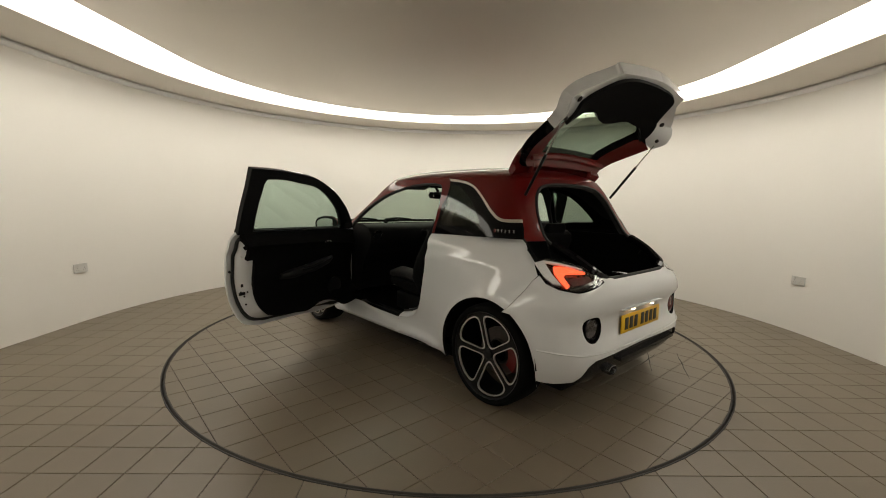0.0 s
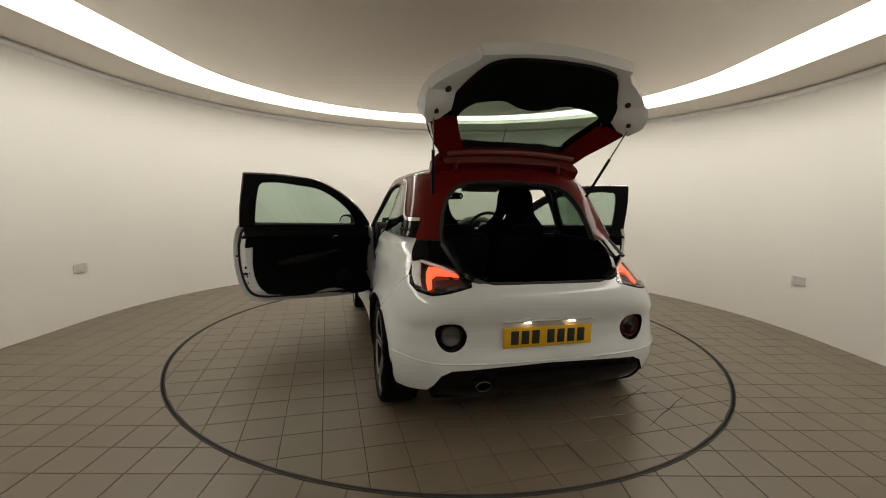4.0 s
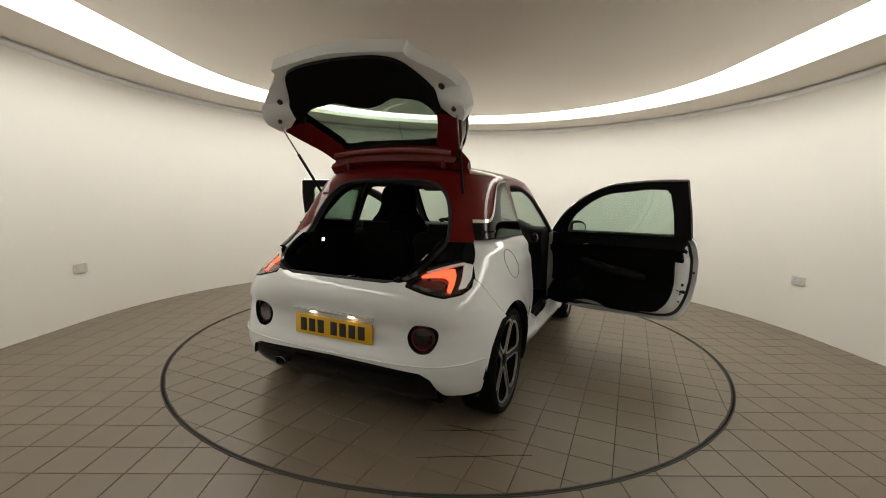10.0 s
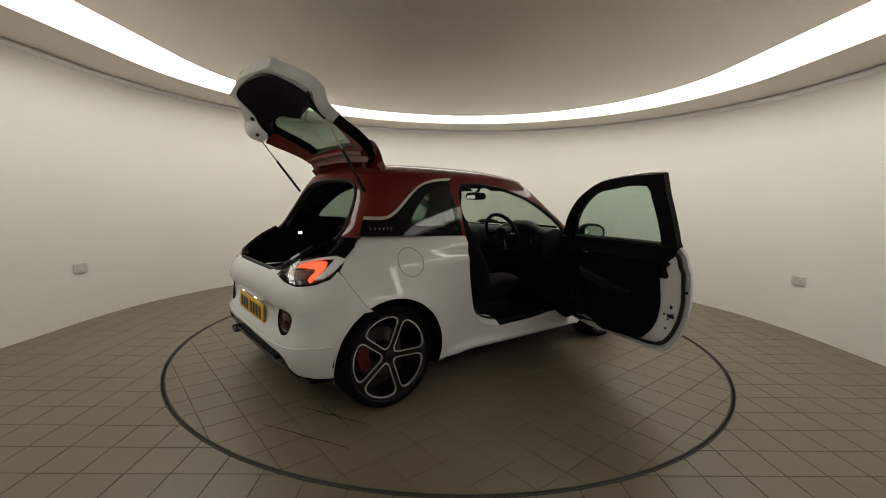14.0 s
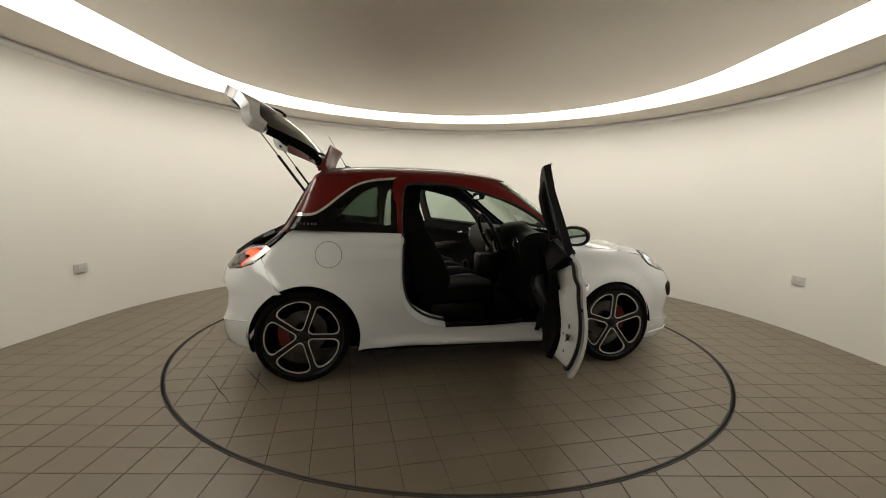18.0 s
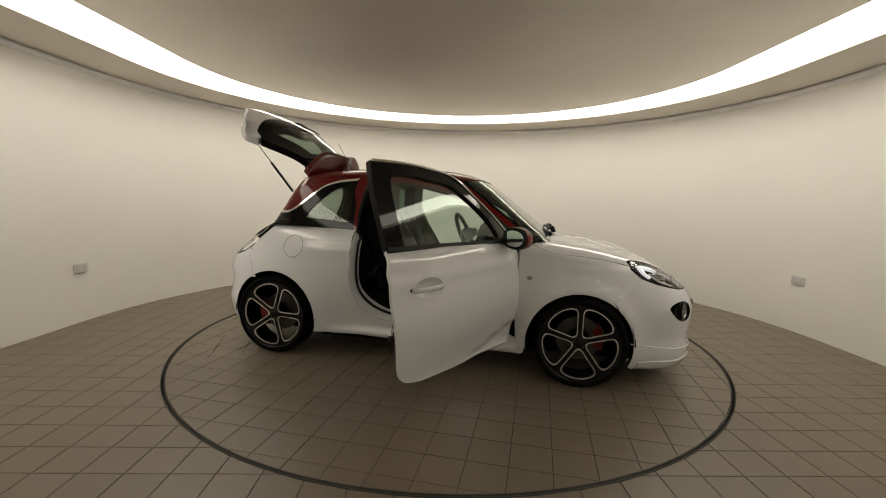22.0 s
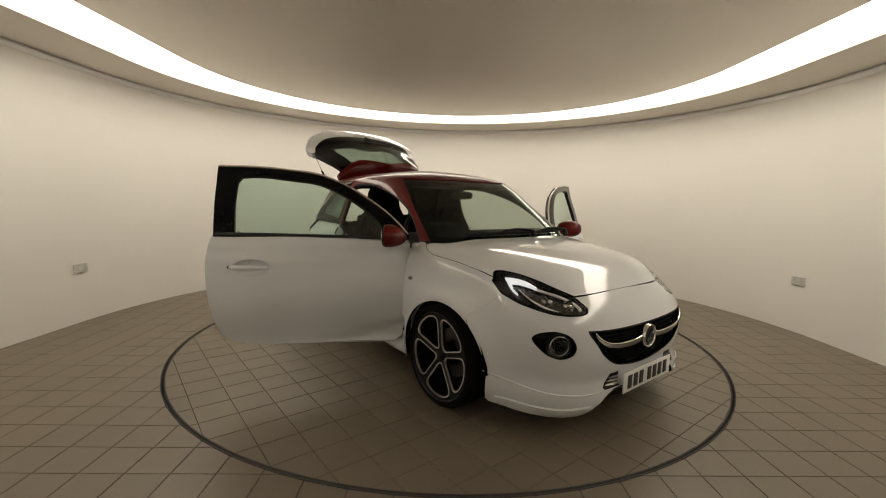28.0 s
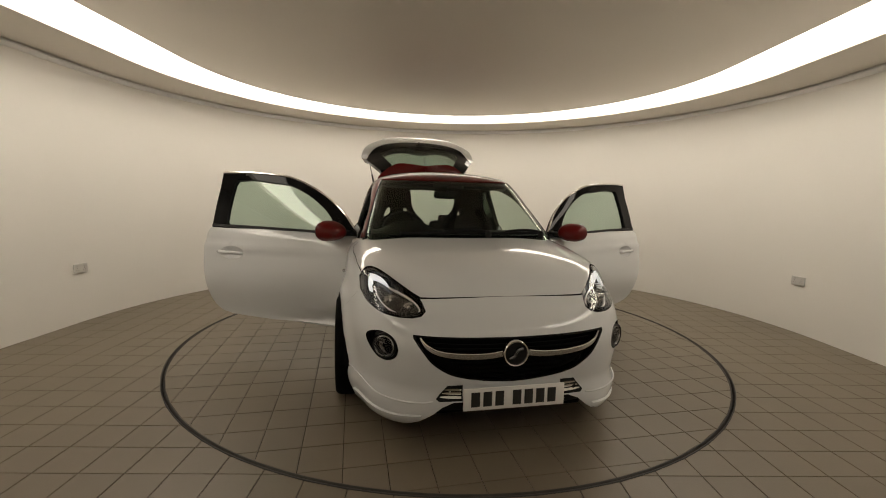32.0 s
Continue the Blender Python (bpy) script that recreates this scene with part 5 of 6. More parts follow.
door_piece("rubber_stop", stop, SEAL, "black rubber stop")
door_piece("door_latch", latch, SEAL, "black door latch", smooth=False)
for x, z, r in ((0.705, 0.62, 0.012), (0.712, 0.545, 0.007), (0.725, 0.575, 0.006), (0.70, 0.575, 0.006), (0.715, 0.49, 0.007), (0.70, 0.72, 0.008)):
    door_piece("bolt_head", lambda s: bolt(s, x, z, r), SEAL, smooth=False)


def armrest(s):
    return loft([((x, s * (y), z), a, b, (0, 1, 0), (0, 0, 1), 3) for x, y, z, a, b in
                 ((0.95, 0.655, 0.655, 0.012, 0.02), (1.05, 0.640, 0.665, 0.035, 0.032), (1.25, 0.625, 0.690, 0.045, 0.03), (1.42, 0.63, 0.722, 0.04, 0.025), (1.52, 0.66, 0.735, 0.015, 0.015))], 16)


door_piece("armrest", armrest, BLACK, "black armrest")


def pull(s):
    bm = bmesh.new()
    return tube(bm, bend([(1.10, s * 0.600, 0.705), (1.22, s * 0.578, 0.715), (1.36, s * 0.582, 0.742), (1.46, s * 0.615, 0.752)], per=4), (0.006, 0.011), 8)


door_piece("grab_trim", pull, DARKALLOY, "glossy grab trim")


def opener(s):
    return loft([((x, s * 0.668, z), 0.006, h, (0, 1, 0), (0, 0, 1), 2.4) for x, z, h in ((1.44, 0.865, 0.004), (1.46, 0.866, 0.012), (1.50, 0.868, 0.012), (1.525, 0.868, 0.004))], 12)


door_piece("inner_handle", opener, CHROME, "small chrome inner handle")


def speaker(s):
    bm = lathe([(0.085, 0.0), (0.085, 0.012), (0.075, 0.016), (0.0005, 0.012)], 32)
    m = Matrix.Translation((1.58, s * 0.690, 0.47)) @ Matrix.Rotation(0 if s < 0 else math.pi, 4, "Z")
    bmesh.ops.transform(bm, matrix=m, verts=bm.verts)
    return bm


door_piece("speaker", speaker, BLACK, "round speaker grille")


def pin(s):
    bm = bmesh.new()
    p = on_body(0.80, 0.97, -0.045)
    return tube(bm, [(0.80, s * p[1], 0.97), (0.80, s * p[1], 1.012)], 0.004, 8)


door_piece("lock_pin", pin, BLACK)


def yaw(bm, s):
    """Turn a mirror part a little in towards the driver."""
    c = Vector((1.74, s * 0.85, 1.0))
    bmesh.ops.transform(bm, matrix=Matrix.Translation(c - Vector((0, s * 0.012, 0.016))) @ Matrix.Rotation(s * radians(16), 4, "Z") @ Matrix.Diagonal((0.87, 0.87, 0.87, 1)) @ Matrix.Translation(-c), verts=bm.verts)
    return bm


def mirror_shell(s):
    return loft([((x, s * y, z), a, b, (0, 1, 0), (0, 0, 1), 2.3) for x, y, z, a, b in
                 ((1.705, 0.895, 1.014, 0.110, 0.073), (1.715, 0.895, 1.014, 0.123, 0.083), (1.745, 0.893, 1.014, 0.125, 0.084), (1.785, 0.887, 1.012, 0.116, 0.077),
                  (1.825, 0.877, 1.008, 0.094, 0.060), (1.850, 0.867, 1.003, 0.06, 0.036), (1.858, 0.863, 1.000, 0.025, 0.015))], 28)


door_piece("mirror_housing", lambda s: yaw(mirror_shell(s), s), RED, "dark red door mirror housing")


def mirror_back(s):
    return loft([((x, s * 0.895, 1.014), a, b, (0, 1, 0), (0, 0, 1), 2.3) for x, a, b in ((1.700, 0.116, 0.078), (1.712, 0.122, 0.082))], 28)


door_piece("mirror_rim", lambda s: yaw(mirror_back(s), s), BLACK)


def mirror_glass(s):
    turn = Vector((-0.05, s * 1.0, 0.0))
    return loft([((x, s * 0.895, 1.014), a, b, turn, (0, 0, 1), 2.3) for x, a, b in ((1.6965, 0.097, 0.060), (1.704, 0.099, 0.062))], 28)


door_piece("mirror_glass", lambda s: yaw(mirror_glass(s), s), MIRROR, "mirror glass")


def mirror_foot(s):
    return loft([((x, s * y, z), a, b, (1, 0, 0), (0, 0, 1), 2.6) for x, y, z, a, b in
                 ((1.80, 0.700, 0.985, 0.055, 0.030), (1.795, 0.745, 0.975, 0.048, 0.022), (1.775, 0.790, 0.965, 0.036, 0.018), (1.76, 0.84, 0.955, 0.032, 0.015), (1.755, 0.90, 0.948, 0.028, 0.012))], 16)


door_piece("mirror_foot", mirror_foot, BLACK, "black mirror foot")

# ---- tailgate, raised on its roof hinges ----
TG_H = np.array([0.03, 0.0, 1.455])
TG_D = np.array([-0.66428, 0.0, 0.74748])
TG_N = np.array([0.74748, 0.0, 0.66428])        # outward
TG_C = curve([(-0.08, 0.10), (0.0, 0.15), (0.055, 0.155), (0.2, 0.15), (0.37, 0.12), (0.45, 0.105), (0.55, 0.07), (0.65, 0.025), (0.72, -0.01), (0.757, -0.03), (0.82, -0.065)])
TG_K = curve([(-0.08, 0.05), (0.1, 0.10), (0.3, 0.155), (0.42, 0.16), (0.52, 0.10), (0.65, 0.07), (0.78, 0.05)])       # how far the sides curl in


def tg_point(s, y):
    out = TG_C(s) - TG_K(s) * (np.abs(y) / 0.66) ** 2.2
    p = TG_H + TG_D * s[..., None] + TG_N * out[..., None]
    p[..., 1] = y
    return p


def tg_surf(s, y, off):
    e = 3e-3
    n = np.cross(tg_point(s + e, y) - tg_point(s - e, y), tg_point(s, y + e) - tg_point(s, y - e))
    n /= np.linalg.norm(n, axis=-1, keepdims=True)
    n *= np.sign((n * TG_N).sum(-1, keepdims=True))
    return tg_point(s, y) + n * np.asarray(off)[..., None]


def both(half):
    return half + [(s, -y) for s, y in half[::-1] if abs(y) > 1e-9]


LOWEDGE = [(0.799, 0.0), (0.789, 0.16), (0.771, 0.30), (0.754, 0.425)]
FLANK = bend([(0.745, 0.430), (0.725, 0.432), (0.682, 0.472), (0.652, 0.518), (0.616, 0.566), (0.577, 0.614), (0.534, 0.650), (0.482, 0.679), (0.435, 0.695), (0.40, 0.688), (0.345, 0.655)], per=4)
GLASSEDGE = bend([(0.36, 0.62), (0.43, 0.60), (0.50, 0.52), (0.55, 0.40), (0.575, 0.22), (0.58, 0.0)], per=4)
HATCH = bend([(0.08, 0.0), (0.08, 0.18), (0.085, 0.345), (0.12, 0.362), (0.25, 0.425), (0.372, 0.474), (0.393, 0.463), (0.420, 0.435), (0.438, 0.373), (0.446, 0.297), (0.456, 0.220), (0.440, 0.159), (0.411, 0.096), (0.391, 0.0)], per=4)
HATCH = [p for p in HATCH if p[1] >= 0]
TRIMEDGE = bend([(0.399, 0.517), (0.450, 0.513), (0.493, 0.500), (0.573, 0.460), (0.658, 0.407), (0.714, 0.358), (0.746, 0.284), (0.763, 0.169), (0.770, 0.0)], per=4)
TAILGATE = sheet("tailgate", both(LOWEDGE + FLANK + GLASSEDGE), tg_surf, [WHITE], CAR, 0.055, off=0.0, step=0.035, label="raised tailgate, white outside with black lining")[0]
hole_poly = both(HATCH[::-1])
sheet("glass_border", both(GLASSEDGE[::-1] + [(0.335, 0.638), (0.21, 0.588), (0.08, 0.520), (0.03, 0.485), (0.02, 0.25), (0.02, 0.0)]), tg_surf, [GLOSS], TAILGATE, 0.014, off=-0.003, holes=[hole_poly], step=0.035, label="gloss black border of the rear window")
for o in sheet("rear_window", hole_poly, tg_surf, [TINTED], TAILGATE, 0.005, off=-0.004, step=0.06, label="tinted rear window"):
    o.visible_shadow = False
redframe = both([(-0.060, 0.0), (-0.060, 0.44), (-0.045, 0.46), (0.0, 0.47), (0.008, 0.475)] + bend([(0.02, 0.485), (0.08, 0.513), (0.165, 0.56), (0.21, 0.582), (0.335, 0.635)], per=3) + [(0.356, 0.58), (0.368, 0.50)] + [p for p in HATCH[::-1] if p[0] < 0.36])
sheet("hatch_frame", redframe, tg_surf, [GLOSS, RED, GLOSS], TAILGATE, 0.05, off=-0.017, step=0.035, label="dark red inner frame")
lining = both(HATCH[::-1][:1] + [p for p in HATCH[::-1] if p[0] > 0.36] + [(0.345, 0.505)] + TRIMEDGE)
lining = [p for i, p in enumerate(lining) if i == 0 or math.dist(p, lining[i - 1]) > 1e-6]
half_lining = [p for p in HATCH if p[0] > 0.36][::-1]
lining = both(TRIMEDGE[::-1] + [(0.362, 0.50)] + half_lining[::-1])
sheet("tailgate_lining", lining, tg_surf, [BLACK, MATT, BLACK], TAILGATE, 0.035, off=-0.052, step=0.035, label="black plastic tailgate lining")
whiteframe = both(LOWEDGE + FLANK + [(0.356, 0.585)] + [(s, y + 0.006) for s, y in TRIMEDGE])
sheet("inner_panel", whiteframe, tg_surf, [WHITE], TAILGATE, 0.012, off=-0.056, step=0.035, label="white inner panel")


def tg_at(s, y, off):
    return Vector(tg_surf(np.array([s]), np.array([float(y)]), np.array([off]))[0])


for s in (1, -1):
    for a, b, r in ((0.521, 0.558, 0.017), (0.412, 0.620, 0.013)):
        c = tg_at(a, s * b, -0.067)
        n = (tg_at(a, s * b, -0.09) - c).normalized()
        bm = lathe([(r * 1.1, -0.004), (r, 0.008), (r * 0.6, 0.014), (0.0005, 0.015)], 18)
        bmesh.ops.transform(bm, matrix=Matrix.Translation(c) @ n.to_track_quat("Y", "Z").to_matrix().to_4x4(), verts=bm.verts)
        part("rubber_stop", bm, SEAL, TAILGATE, "black rubber stop")
    base, tip = Vector((0.0, s * 0.530, 1.275)), tg_at(0.378, s * 0.632, -0.075)
    way = tip - base
    bm = bmesh.new()
    tube(bm, [base, base + way * 0.60], 0.0095, 10)
    strut = part("gas_strut", bm, BLACK, CAR, "black gas strut holding the tailgate")
    bm = bmesh.new()
    tube(bm, [base + way * 0.5, tip], 0.0042, 8)
    part("rod", bm, SATIN, strut, "thin steel rod")
# spoiler: a thin curved plate with a raised hump towards each end
bm = bmesh.new()
rings = []
for k in range(41):
    y = -0.518 + 1.036 * k / 40
    q = abs(y) / 0.518
    centre, end = math.exp(-(y / 0.13) ** 2), max(0.0, (q - 0.50) / 0.50) ** 1.8
    tip_s, tip_n = 0.040 - 0.070 * centre - 0.090 * end, 0.228 + 0.040 * centre - 0.135 * end
    foot = 0.040 + 0.055 * (1 - q * q)
    mid_s, mid_n = (tip_s - 0.055) / 2, (tip_n + foot) / 2
    sec = [(-0.052, foot), (mid_s + 0.008, mid_n), (tip_s, tip_n - 0.008), (tip_s - 0.006, tip_n), (tip_s - 0.018, tip_n - 0.004),
           (mid_s - 0.026, mid_n + 0.022), (-0.100, foot + 0.040), (-0.112, foot)]
    rings.append([tuple(TG_H + TG_D * a + TG_N * b + np.array([0, y, 0])) for a, b in sec])
strip(bm, rings, close=True, caps=True)
bmesh.ops.recalc_face_normals(bm, faces=bm.faces)
part("spoiler", bm, RED, TAILGATE, "dark red roof spoiler", angle=50)
bm = bmesh.new()
tube(bm, [tg_at(0.56, 0.0, 0.010), tg_at(0.50, 0.0, 0.022), tg_at(0.45, 0.02, 0.016)], 0.010, 6)
tube(bm, [tg_at(0.47, y, 0.012) for y in np.linspace(-0.05, 0.30, 8)], 0.006, 6)
part("rear_wiper", bm, BLACK, TAILGATE, "black rear wiper")
bm = bmesh.new()
pts = [tg_at(0.05, y, -0.075) for y in np.linspace(-0.45, 0.45, 12)]
tube(bm, pts, (0.012, 0.02), 8)
part("hinge_rail", bm, RED, TAILGATE, "dark red rail at the hinges")
for s in (1, -1):
    bm = bmesh.new()
    tube(bm, bend([(0.10, s * 0.36, 1.43), (0.09, s * 0.36, 1.465), (0.09, s * 0.36, 1.51)], per=3), 0.016, 8)
    part("hinge", bm, RED, TAILGATE, "red hinge arm")

# ---- wheels ----
PETALS = 5


def petal(phase, grow=1.0):
    """One rounded petal opening of the wheel, as (x, z)."""
    half = [(0.040, 0.0), (0.043, 0.011), (0.055, 0.024), (0.0885, 0.0475), (0.129, 0.0765), (0.156, 0.0945), (0.176, 0.098), (0.194, 0.086), (0.208, 0.060), (0.216, 0.030), (0.218, 0.0)]
    half = [(r * 1.12, w * 1.12) for r, w in half]
    pts = bend(half + [(r, -w) for r, w in half[1:-1][::-1]], True, 4)
    mx = 0.160
    out = []
    for a, b in pts:
        a, b = mx + (a - mx) * grow, b * grow
        c, s = math.cos(phase), math.sin(phase)
        out.append((a * c - b * s, a * s + b * c))
    return out


def wheel_meshes():
    made = {}
    made["tyre"] = finish("tyre", lathe([(0.258, 0.085), (0.262, 0.097), (0.274, 0.105), (0.287, 0.104), (0.299, 0.096), (0.306, 0.080), (0.309, 0.05), (0.309, 0.0), (0.309, -0.06), (0.305, -0.09), (0.295, -0.104), (0.265, -0.10), (0.258, -0.09)], 72), RUBBER, angle=50)
    made["rim_barrel"] = finish("rim_barrel", lathe([(0.268, 0.097), (0.265, 0.1), (0.258, 0.094), (0.256, 0.08), (0.250, 0.04), (0.245, -0.09), (0.258, -0.095)], 64), DARKALLOY, angle=60)
    made["brake_disc"] = finish("brake_disc", lathe([(0.07, -0.01), (0.08, -0.028), (0.15, -0.028), (0.15, -0.05), (0.07, -0.05)], 48), IRON)

    def face(x, z, off):
        r = np.hypot(x, z)
        return np.stack([x, 0.072 + 0.018 * (r / 0.257) ** 2 - 0.012 * np.exp(-(r / 0.05) ** 2) + off, z], -1)
    disc = [(0.2575 * math.cos(2 * math.pi * k / 60), 0.2575 * math.sin(2 * math.pi * k / 60)) for k in range(60)]
    holes = [petal(2 * math.pi * k / PETALS) for k in range(PETALS)]
    ob = sheet("rim", disc, face, [DARKALLOY], None, 0.026, holes=holes, step=0.02)[0]
    ob.data.transform(Matrix.Translation(ob.location))
    made["rim"] = ob.data
    bpy.data.objects.remove(ob)
    lips = []
    for k in range(PETALS):
        o, i = petal(2 * math.pi * k / PETALS, 1.02), petal(2 * math.pi * k / PETALS, 0.938)
        ob = sheet("spoke_edge", o, face, [ALLOY], None, 0.010, off=0.0035, holes=[i], step=0.014)[0]
        ob.data.transform(Matrix.Translation(ob.location))
        lips.append(ob.data)
        bpy.data.objects.remove(ob)
    made["lips"] = lips
    made["hub_cap"] = finish("hub_cap", lathe([(0.034, 0.055), (0.033, 0.076), (0.028, 0.080), (0.0005, 0.081)], 32), DARKALLOY)
    bm = bmesh.new()
    for k in range(5):
        a = 2 * math.pi * (k + 0.5) / 5
        sub = lathe([(0.009, 0.05), (0.009, 0.066), (0.006, 0.067), (0.0005, 0.064)], 8)
        bmesh.ops.transform(sub, matrix=Matrix.Translation((0.047 * math.cos(a), 0, 0.047 * math.sin(a))), verts=sub.verts)
        tmp = bpy.data.meshes.new("tmp")
        sub.to_mesh(tmp)
        sub.free()
        bm.from_mesh(tmp)
        bpy.data.meshes.remove(tmp)
    made["wheel_bolts"] = finish("wheel_bolts", bm, SATIN)
    return made


WHEEL = wheel_meshes()


def wheel(x, y, z, spin):
    side = 1 if y > 0 else -1
    hub = new("wheel", WHEEL["rim_barrel"])
    hub.parent = CAR
    hub["label"] = "black alloy wheel with machined petal edges"
    hub.matrix_basis = Matrix.Translation(Vector((x, y - side * 0.092, z)) + OFF) @ Matrix.Rotation(0 if side > 0 else math.pi, 4, "Z") @ Matrix.Rotation(radians(spin), 4, "Y")
    for key, nm, lab in (("tyre", "tyre", "black low-profile tyre"), ("rim", "rim", "dark alloy rim face"), 
                         ("hub_cap", "hub_cap", "dark hub cap"), ("wheel_bolts", "wheel_bolts", "steel wheel bolts"), ("brake_disc", "brake_disc", "steel brake disc")):
        o = new(nm, WHEEL[key])
        o.parent = hub
        o["label"] = lab
    for me in WHEEL["lips"]:
        o = new("spoke_edge", me)
        o.parent = hub


# spin: the angle of one petal's middle
wheel(0.0, 0.845, 0.309, -90 + 50)
wheel(0.0, -0.845, 0.309, -90 + 17)
wheel(2.311, 0.868, 0.309, -90 + 20)
wheel(2.311, -0.868, 0.309, -90 + 36)
for x, y, a in ((0.0, 1, 180), (0.0, -1, 180), (2.311, 1, 5), (2.311, -1, 5)):
    bm = bmesh.new()
    rings = []
    for k in range(9):
        t = radians(a - 32 + 64 * k / 8)
        rings.append([(x + r * math.cos(t), y * yy, 0.309 + r * math.sin(t)) for r, yy in ((0.105, 0.76), (0.168, 0.76), (0.175, 0.72), (0.168, 0.66), (0.105, 0.66))])
    strip(bm, rings, close=True, caps=True)
    bmesh.ops.recalc_face_normals(bm, faces=bm.faces)
    part("brake_caliper", bm, CALIPER, CAR, "red brake caliper")
for x, z0, r in ((0.015, 0.303, 0.366), (2.307, 0.285, 0.362)):
    for s in (1, -1):
        bm = bmesh.new()
        arc = [radians(2 + 176 * k / 24) for k in range(25)]
        strip(bm, [[(x + q * math.cos(t), s * yy, z0 + q * math.sin(t)) for t in arc] for q, yy in ((r, 0.825), (r, 0.55), (r * 0.5, 0.545), (0.01, 0.545))])
        part("wheel_arch_liner", bm, LINER, CAR, "dark wheel arch liner")
bm = bmesh.new()
box(bm, -0.38, 2.72, -0.60, 0.60, 0.140, 0.24, 0.02)
box(bm, 2.60, 2.98, -0.45, 0.45, 0.135, 0.22, 0.02)
box(bm, 0.38, 1.93, -0.75, 0.75, 0.155, 0.245, 0.01)
part("underbody", bm, LINER, CAR, "dark underbody")

# ---- cabin ----
bm = bmesh.new()
box(bm, 0.30, 1.95, -0.70, 0.70, 0.246, 0.285, 0.01)
part("cabin_floor", bm, LINER, CAR, "dark carpeted floor")
for s in (1, -1):
    sheet("boot_side", [(-0.44, 0.43), (-0.44, 0.78), (-0.31, 0.88), (-0.15, 1.0), (0.36, 1.0), (0.36, 0.43)],
          lambda a, b, o: np.stack([a, s * (0.50 - o), b], -1), [LINER], CAR, 0.02, step=0.2, label="dark boot side lining")
bm = bmesh.new()
box(bm, -0.44, 0.36, -0.52, 0.52, 0.40, 0.44, 0.01)
box(bm, -0.475, -0.445, -0.50, 0.50, 0.42, 0.79, 0.006)
part("boot_lining", bm, LINER, CAR, "dark boot lining")
for s in (1, -1):
    bm = bmesh.new()
    box(bm, -0.10, 0.62, s * 0.60 - 0.07, s * 0.60 + 0.07, 0.60, 0.985, 0.03)
    part("side_trim", bm, LINER, CAR, "dark rear side lining")
bm = bmesh.new()
box(bm, -0.445, -0.34, -0.022, 0.022, 0.775, 0.792, 0.004)
part("boot_catch", bm, SATIN, CAR, "small steel boot catch")
bm = bmesh.new()
box(bm, -0.035, 0.0, 0.499, 0.512, 0.930, 0.958, 0.006)
part("boot_lamp", bm, BOOTGLOW, CAR, "small glowing boot lamp")
# rear seats
for s in (1, -1):
    bm = loft([((x, s * 0.27, z), w, d, (0, 1, 0), (0.95, 0, 0.3), 4) for x, z, w, d in
               ((0.50, 0.55, 0.23, 0.02), (0.46, 0.60, 0.245, 0.07), (0.40, 0.80, 0.245, 0.07), (0.34, 0.93, 0.24, 0.065), (0.32, 0.985, 0.22, 0.045), (0.315, 1.0, 0.19, 0.02))], 24)
    seat = part("rear_seat_back", bm, MATT, CAR, "black rear seat back")
    bm = loft([((x, s * 0.27, z), w, d, (0, 1, 0), (1, 0, 0.1), 3) for x, z, w, d in ((0.32, 0.98, 0.11, 0.02), (0.315, 0.995, 0.125, 0.035), (0.31, 1.04, 0.125, 0.04), (0.305, 1.065, 0.11, 0.025))], 20)
    part("head_restraint", bm, MATT, seat, "low black head restraint")
    bm = loft([((x, s * 0.27, z), 0.24, d, (0, 1, 0), (0, 0, 1), 4) for x, z, d in ((0.46, 0.50, 0.03), (0.50, 0.50, 0.07), (0.80, 0.52, 0.075), (0.86, 0.52, 0.04))], 20)
    part("seat_cushion", bm, MATT, seat)


